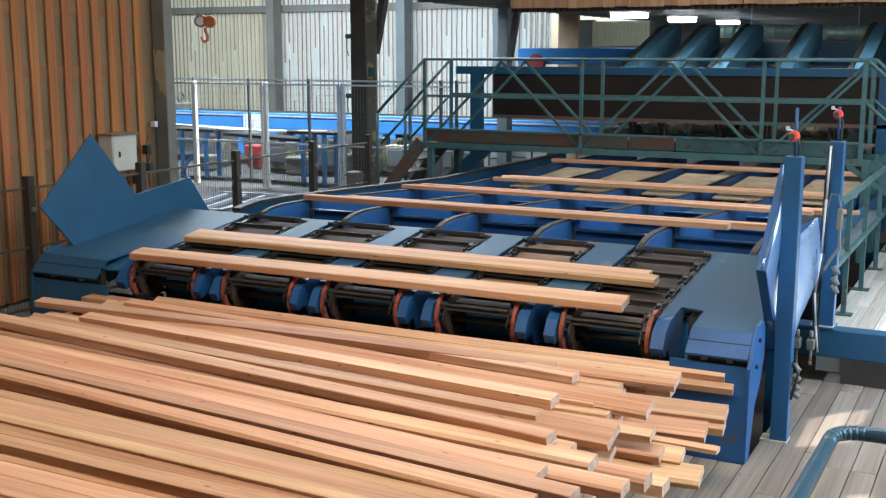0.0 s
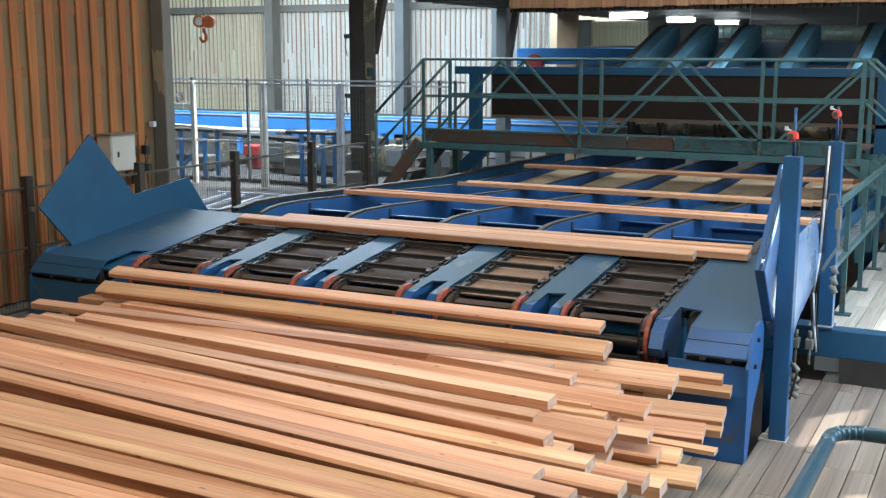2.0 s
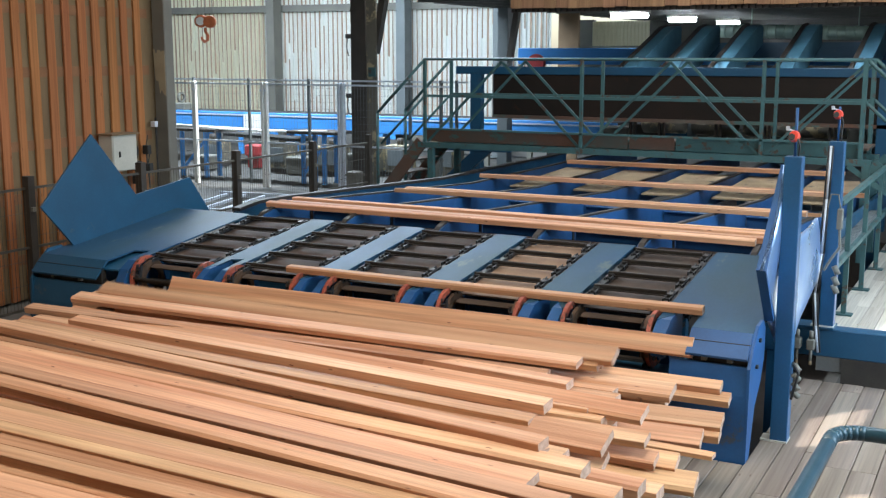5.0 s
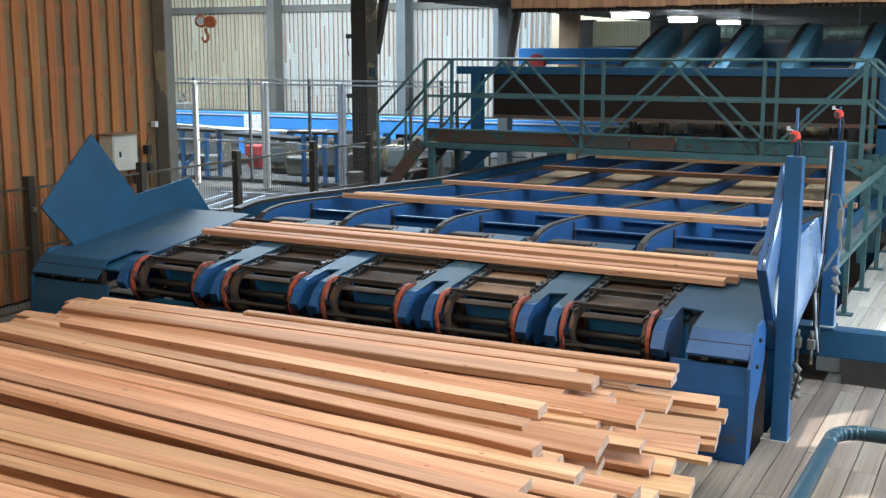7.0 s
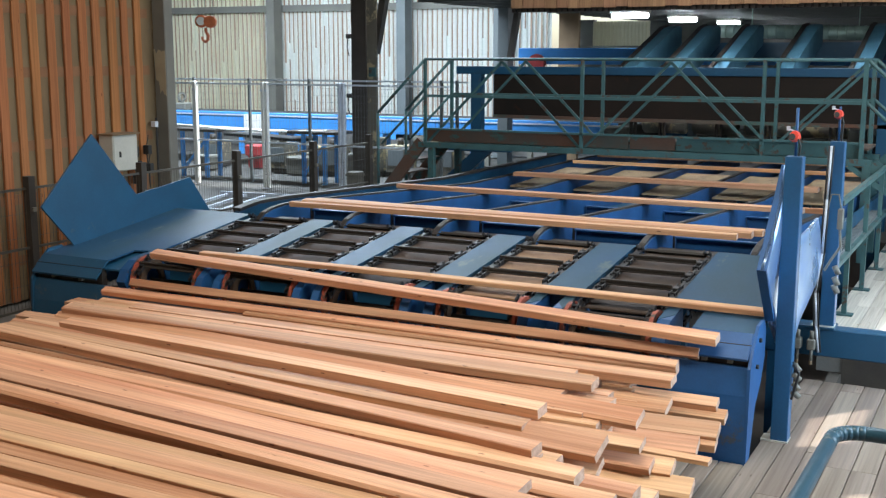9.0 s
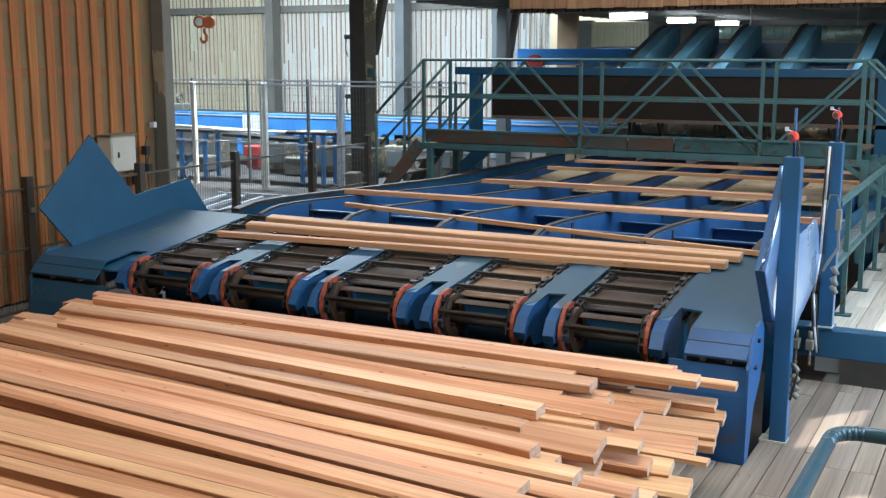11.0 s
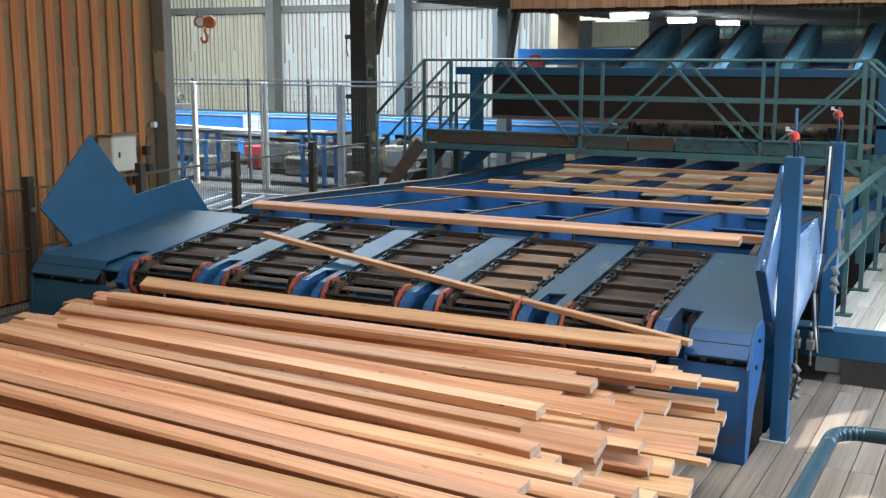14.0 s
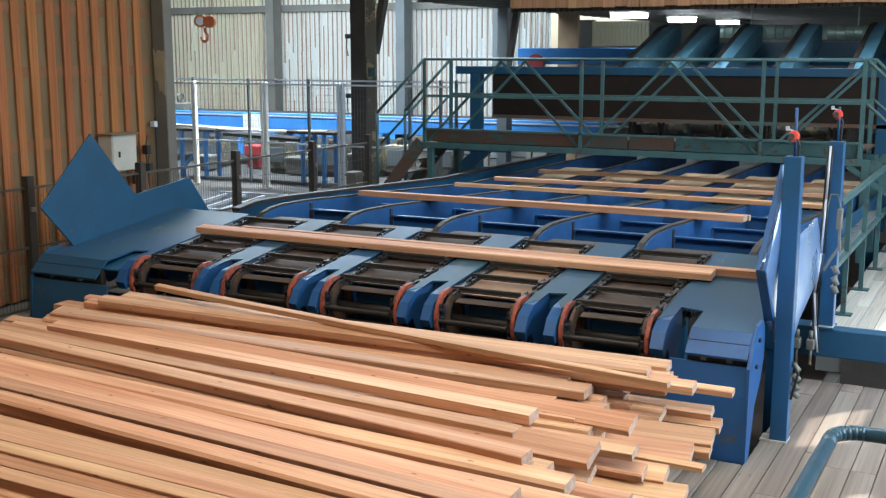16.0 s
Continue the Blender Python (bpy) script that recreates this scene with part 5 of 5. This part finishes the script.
def build_stack():
    made = []

    def lay(x, y, z, length, width, thick, roll, yaw, sink):
        """A top board of the stack, by its middle; sink: how far it settles in the end."""
        ob = board(length, width, thick, 100 + len(made), "in the loose stack", "boards in the stack")
        made.append((ob, (x, y, z, roll, 0, yaw), sink))

    lay(-3.648, 6.424, 0.507, 4.40, 0.085, 0.045, 24, 0.28, 0.15)
    lay(-3.589, 6.330, 0.446, 4.40, 0.1, 0.045, 20, 2.14, 0.15)
    lay(-3.857, 6.104, 0.518, 4.40, 0.16, 0.045, 14, 1.06, 0.12)
    lay(-3.799, 6.169, 0.440, 4.20, 0.12, 0.05, 5, 0.76, 0.1)
    lay(-4.013, 5.988, 0.549, 3.68, 0.1, 0.05, 5, -4.19, 0.06)
    lay(-4.405, 5.886, 0.560, 4.10, 0.1, 0.045, 8, 1.98, 0.08)
    lay(-3.888, 5.728, 0.521, 4.50, 0.13, 0.045, 20, -4.26, 0.0)
    lay(-3.611, 5.775, 0.436, 4.60, 0.13, 0.045, 24, 3.39, 0.05)
    lay(-3.507, 5.692, 0.378, 4.40, 0.1, 0.045, 12, 4.36, 0.04)
    lay(-3.528, 5.595, 0.376, 4.30, 0.13, 0.05, 26, 4.13, 0.03)
    lay(-3.928, 5.461, 0.564, 3.66, 0.11, 0.055, 7, -3.89, 0)
    lay(-4.095, 5.622, 0.498, 4.30, 0.12, 0.05, 3, -1.34, 0)
    lay(-4.076, 5.230, 0.556, 3.99, 0.1, 0.045, 4, -4.04, 0)
    lay(-3.906, 5.229, 0.532, 4.50, 0.16, 0.045, 24, -5.14, 0)
    lay(-3.743, 5.266, 0.486, 4.40, 0.11, 0.04, 16, 0.52, 0)
    lay(-4.127, 4.883, 0.622, 4.60, 0.1, 0.05, 8, -6.09, 0)
    lay(-4.099, 4.846, 0.552, 4.50, 0.1, 0.055, -6, -4.07, 0)
    lay(-3.872, 5.006, 0.428, 4.40, 0.13, 0.045, 26, 0.54, 0)
    lay(-3.643, 5.283, 0.386, 4.30, 0.1, 0.045, 20, 0.03, 0)
    lay(-3.549, 5.252, 0.366, 4.30, 0.12, 0.045, 26, 2.39, 0)
    lay(-3.429, 5.672, 0.341, 4.30, 0.07, 0.025, 6, -2.00, 0)
    lay(-3.480, 5.162, 0.308, 4.40, 0.13, 0.045, 26, 2.67, 0)
    lay(-3.895, 4.694, 0.565, 4.60, 0.11, 0.06, 10, -3.74, 0)
    lay(-3.962, 4.974, 0.531, 4.40, 0.12, 0.06, 10, -6.35, 0)
    lay(-3.628, 4.783, 0.476, 4.50, 0.11, 0.06, 6, -2.63, 0)
    lay(-3.502, 4.895, 0.384, 4.30, 0.12, 0.06, 4, -0.56, 0)
    lay(-3.722, 4.434, 0.568, 4.70, 0.11, 0.05, 8, -2.70, 0)
    lay(-4.155, 4.468, 0.606, 4.90, 0.17, 0.045, 9, -6.46, 0)
    lay(-3.971, 4.207, 0.634, 5.00, 0.1, 0.055, 7, -4.77, 0)
    lay(-4.060, 4.118, 0.608, 4.90, 0.1, 0.06, 9, -5.22, 0)
    lay(-3.794, 4.187, 0.517, 4.60, 0.1, 0.05, 8, -3.38, 0)
    lay(-3.755, 3.951, 0.573, 4.60, 0.075, 0.05, 12, -3.11, 0)
    lay(-3.775, 3.863, 0.563, 4.60, 0.12, 0.045, 10, -2.01, 0)
    lay(-3.788, 3.661, 0.598, 4.60, 0.07, 0.05, 12, -1.96, 0)
    lay(-3.683, 3.608, 0.571, 4.60, 0.1, 0.05, 12, -1.38, 0)
    lay(-3.693, 3.403, 0.612, 4.60, 0.08, 0.05, 9, -0.83, 0)
    lay(-3.603, 3.382, 0.560, 4.60, 0.12, 0.05, 14, -0.26, 0)
    lay(-3.606, 3.188, 0.608, 4.60, 0.09, 0.05, 10, -0.19, 0)
    lay(-3.489, 3.081, 0.591, 4.60, 0.14, 0.05, 5, 0.67, 0)
    lay(-3.518, 2.981, 0.570, 4.60, 0.14, 0.05, -4, 0.53, 0)
    rng = random.Random(21)
    for layer, z in enumerate((.50, .435, .37, .305, .24, .175, .11)):
        y = 2.8
        while y < 6.42:
            w, ln = rng.choice((.10, .12, .15)), rng.uniform(4.0, 4.4)
            xr = rng.uniform(-2.15, -1.72) if layer > 1 else rng.uniform(-2.25, -1.8)
            made.append((board(ln, w, .055, 300 + len(made), "lying low in the stack", "boards in the stack"), (xr - ln / 2, y + w / 2, z - .03, 0, 0, rng.uniform(-1.0, 1.0)), 0))
            y += w + rng.uniform(.01, .05)
    # chain bed that carries the stack
    c = thing("stack_conveyor", "low dark chain bed under the board stack", "conveyor")
    for x in (-5.2, -4.2, -3.2, -2.2):
        bm = B()
        box(bm, x - .06, x + .06, 2.3, 6.34, .0, .045)
        part("chain_beam", bm, M_DARK, c)
    return made


# boards on the move: length, width, thickness, middle x, and rows of seconds, y, z (None: on the conveyor), roll, pitch, yaw
RUN = []


def runs():
    def on(ts, yaw=0.0):
        return [(t, y, None, 0, 0, yaw) for t, y in ts]

    def drop(t, y, y_end, z_end, yaw=0.0, yaw_end=0.0, wide=.12, pitch=0.0):
        """Over the nose, up on its front edge, and flat on the stack."""
        return [(t, y, None, 0, 0, yaw), (t + .18, y - .10, .80, 22, pitch, yaw), (t + .40, y - .22, z_end + wide * .55, 62, pitch * .6, (yaw + yaw_end) / 2),
                (t + .58, y - .26, z_end + wide * .42, 58, 0, yaw_end), (t + .85, y_end, z_end, 6, 0, yaw_end)]

    # A and B: down within the first three seconds
    RUN.append((4.04, .165, .05, -4.16, [(0, 6.60, .835, 10, 0, .6), (.22, 6.46, .765, 48, -.4, .8), (.45, 6.39, .675, 70, -.9, 1.0), (.62, 6.37, .66, 60, -.7, 1.0), (.95, 6.33, .60, 14, 0, .8)]))
    RUN.append((4.05, .13, .05, -4.14, on([(0, 7.20), (.5, 6.94), (.9, 6.70)]) + [(1.1, 6.56, .79, 25, 0, .3), (1.5, 6.40, .71, 40, 0, .5), (2.0, 6.20, .63, 26, 0, .6), (2.5, 6.10, .60, 12, 0, .6)]))
    RUN.append((4.0, .12, .04, -4.20, on([(0, 7.33), (.5, 7.07), (1.0, 6.76)]) + [(1.4, 6.54, .78, 18, 0, .3), (2.0, 6.37, .725, 15, 0, .5), (2.3, 6.31, .71, 48, 0, .5), (2.5, 6.25, .69, 74, 0, .5), (2.7, 6.14, .67, 46, 0, .5), (3.0, 5.97, .615, 10, 0, .4)]))
    # C: three together, down during the fifth second
    RUN.append((4.08, .13, .05, -4.06, on([(0, 8.86), (.5, 8.52), (1, 8.24), (1.5, 8.06), (2, 7.85), (2.5, 7.58), (3, 7.36), (3.5, 7.11), (4, 6.86)]) + drop(4.3, 6.68, 5.82, .61, 0, -.3, .13)))
    RUN.append((4.05, .12, .05, -3.68, on([(0, 9.0), (.5, 8.63), (1, 8.37), (1.5, 8.19), (2, 7.97), (2.5, 7.70), (3, 7.47), (3.5, 7.22), (4, 6.97)]) + drop(4.5, 6.68, 6.10, .595, 0, .2, .12)))
    RUN.append((3.12, .07, .045, -3.24, on([(0, 9.05), (.5, 8.74), (1, 8.55), (1.5, 8.31), (2, 8.12), (2.5, 7.97), (3, 7.76), (3.5, 7.57), (4, 7.28)], 1.5) + drop(5.1, 6.68, 6.24, .60, 1, .6, .08)))
    # D: four strips, down at about nine seconds
    D = [(0, 10.84), (1, 10.25), (2, 9.65), (3, 9.16), (4, 8.76), (5.1, 8.24), (6.5, 7.60), (7, 7.36), (7.5, 7.10), (8, 6.84)]
    RUN.append((4.50, .065, .045, -3.93, on(D, -1.2) + drop(8.25, 6.66, 6.13, .59, -1.5, -.2, .08, 0)))
    RUN.append((4.50, .06, .045, -3.86, on([(t, y + .085) for t, y in D], -1.2) + drop(8.42, 6.68, 6.06, .595, -1.4, -.2, .08)))
    RUN.append((4.56, .09, .05, -3.77, on([(t, y + .20 + .006 * t) for t, y in D], -1.6) + [(8.5, 6.90, None, 0, 0, -2), (8.8, 6.64, .80, 8, 1.0, -3.2), (9.0, 6.50, .785, 14, 1.2, -3.2), (9.2, 6.42, .775, 30, .8, -2.0), (9.45, 6.30, .68, 40, 0, -.6), (9.75, 6.00, .59, 10, 0, -.4)]))
    RUN.append((4.42, .065, .035, -3.53, on([(t, y + .36 + .008 * t) for t, y in D]) + [(8.5, 7.11, None, 0, 0, 0), (9.0, 6.84, None, 0, 0, 0), (9.2, 6.73, None, 0, 0, 0)] + drop(9.35, 6.66, 6.19, .53, 0, 0, .07)[1:]))
    # E: three boards and a skew strip, down from twelve seconds on
    E = [(0, 12.90), (1, 12.45), (2, 11.92), (3, 11.38), (4, 10.88), (6.5, 9.60), (7.5, 9.08), (8.5, 8.66), (9.2, 8.34)]
    RUN.append((4.10, .05, .045, -3.90, on([(t, y - .06) for t, y in E]) + [(10.2, 7.86, None, 0, 0, 3), (11.3, 7.33, None, 0, 0, 4.5), (12, 6.95, None, 0, 0, 4.0), (12.5, 6.72, None, 0, 0, 4.5), (12.8, 6.55, .805, 10, -1.2, 3.5), (13.0, 6.45, .78, 30, -.8, 2.5), (13.25, 6.32, .70, 40, 0, 1.0), (13.5, 6.08, .62, 8, 0, .3)]))
    RUN.append((4.12, .09, .055, -3.82, on([(t, y + .06) for t, y in E]) + [(10.2, 8.05, None, 0, 0, .6), (11.3, 7.55, None, 0, 0, 1.0), (12, 7.20, None, 0, 0, 1.0), (12.5, 6.95, None, 0, 0, 1.2), (12.9, 6.72, None, 0, 0, 1.0), (13.1, 6.54, .795, 26, 0, .6), (13.3, 6.39, .73, 52, 0, .4), (13.45, 6.26, .69, 28, 0, .3), (13.6, 6.13, .655, 12, 0, .3), (13.9, 5.99, .63, 8, 0, .3)]))
    RUN.append((4.14, .11, .05, -3.77, on([(t, y + .18) for t, y in E]) + [(10.2, 8.24, None, 0, 0, 0), (11.3, 7.76, None, 0, 0, .2), (12, 7.42, None, 0, 0, .3), (12.5, 7.20, None, 0, 0, .4), (13, 6.94, None, 0, 0, .6), (13.5, 6.67, None, 0, 0, .4), (13.65, 6.56, .80, 15, 0, .3), (13.8, 6.41, .74, 42, 0, .3), (14.0, 6.30, .68, 26, 0, .3), (14.4, 6.19, .62, 8, 0, .3)]))
    RUN.append((3.95, .05, .035, -3.56, [(t, y + .30, None, 0, 0, -1.5) for t, y in E] + [(10.2, 8.62, None, 0, 0, -6), (11.3, 8.22, .985, 3, 1.0, -8.6), (12, 7.87, .965, 5, 1.2, -9.9), (12.5, 7.70, .935, 6, 1.2, -11), (13, 7.44, .905, 7, 1.2, -12),
        (13.5, 7.13, .885, 7, 2.4, -13.0), (14, 6.85, .82, 7, 3.4, -14.1), (14.5, 6.43, .785, 7, 3.9, -13.9), (15, 6.12, .763, 7, 4.0, -11.4), (15.5, 5.98, .703, 9, 2.4, -7.0), (16, 5.905, .67, 8, 1.4, -5.1)]))
    # G, H and those behind
    G = [(0, 15.6), (3, 14.1), (6.5, 12.3), (9.2, 10.8), (11.3, 9.66), (12, 9.25), (13, 8.86), (14, 8.26), (15, 7.92), (15.5, 7.68), (16, 7.45)]
    RUN.append((4.46, .12, .05, -4.02, on(G)))
    RUN.append((4.40, .05, .05, -3.66, on([(t, y + .10) for t, y in G])))
    H = [(0, 18.2), (6.5, 14.7), (9.2, 13.4), (11.3, 12.42), (12, 12.05), (13, 11.25), (14, 10.58), (15, 10.06), (16, 9.63)]
    RUN.append((3.88, .16, .055, -4.00, on(H)))
    RUN.append((3.80, .06, .045, -3.95, on([(t, y + .15) for t, y in H])))
    RUN.append((4.30, .10, .045, -3.75, on([(t, min(y + 2.05, 18.30)) for t, y in H])))
    RUN.append((4.10, .06, .045, -3.90, on([(t, min(y + 3.3, 18.60)) for t, y in H], 1.5)))
    RUN.append((4.20, .12, .045, -3.70, on([(t, min(y + 4.4, 18.90)) for t, y in H])))


def build_runs():
    runs()
    return [board(ln, w, th, 500 + k, "travelling on the conveyor", "boards on the conveyor") for k, (ln, w, th, x, rows) in enumerate(RUN)]


M_POST = mat("blue_post_paint", (0.014, 0.085, 0.195), (0.011, 0.066, 0.155), 0.4, scale=3, bump=0.05, wear=(0.05, 0.07, 0.09), wear_amount=0.38)
M_ORANGE = mat("orange_hook_paint", (0.55, 0.15, 0.05), (0.40, 0.10, 0.035), 0.5, scale=12)
# far paler than the matching left fin: its bright sheen is in the colour
M_FIN = mat("sheen_paled_blue_plate", (0.58, 0.76, 1.0), (0.36, 0.58, 0.95), 0.28, metal=0.85, scale=2.5, bump=0.0, fine=4)

build_hall()
slats = build_deck()
build_chain_conveyor()
build_bridge()
build_east()
build_west()
build_rear_hall()
build_machine_hall()
stack = build_stack()
running = build_runs()
build_floor_planks()


def motions():
    steps = [i * 0.2 for i in range(81)]
    for ob, x, sx, i, k in slats:
        ob.scale = (sx, 1, 1)
        rows = []
        s0 = i * SLAT_PITCH * LOOP / (SLATS * SLAT_PITCH) + 0.05 + PHASE
        for t in steps:
            px, py, pz, rx = slat_pose(x, s0 + SPEED * t)
            rows.append((t, pose(px, py, pz, rx, 0, 0)))
        walk(ob, rows)
    for ob, (x, y, z, rx, ry, rz), sink in stack:
        walk(ob, [(t, pose(x, y - d, z - sink * settled(t), rx, ry, rz)) for t, d in DRAWN])
    tilt = math.degrees(math.atan(SLOPE))
    for ob, (ln, w, th, x, rows) in zip(running, RUN):
        keys = []
        for t, y, z, rx, ry, rz in rows:
            if z is None:
                h = 0.05
                slope = (rest_z(y + h) - rest_z(y - h)) / (2 * h)
                keys.append((t, pose(x, y, rest_z(y) + th / 2, math.degrees(math.atan(slope)) + rx, ry, rz)))
            else:
                keys.append((t, pose(x, y, z, rx, ry, rz)))
        t0, y, z, rx, ry, rz = rows[-1]
        if z is not None:
            for t, d in DRAWN:
                if t > t0 + .15:
                    keys.append((t, pose(x, y - d + drawn(t0), z - .11 * (settled(t) - settled(t0)), rx, ry, rz)))
            if keys[-1][0] < 16:
                keys.append((16, keys[-1][1]))
        walk(ob, keys)


PHASE = 0.1925
motions()
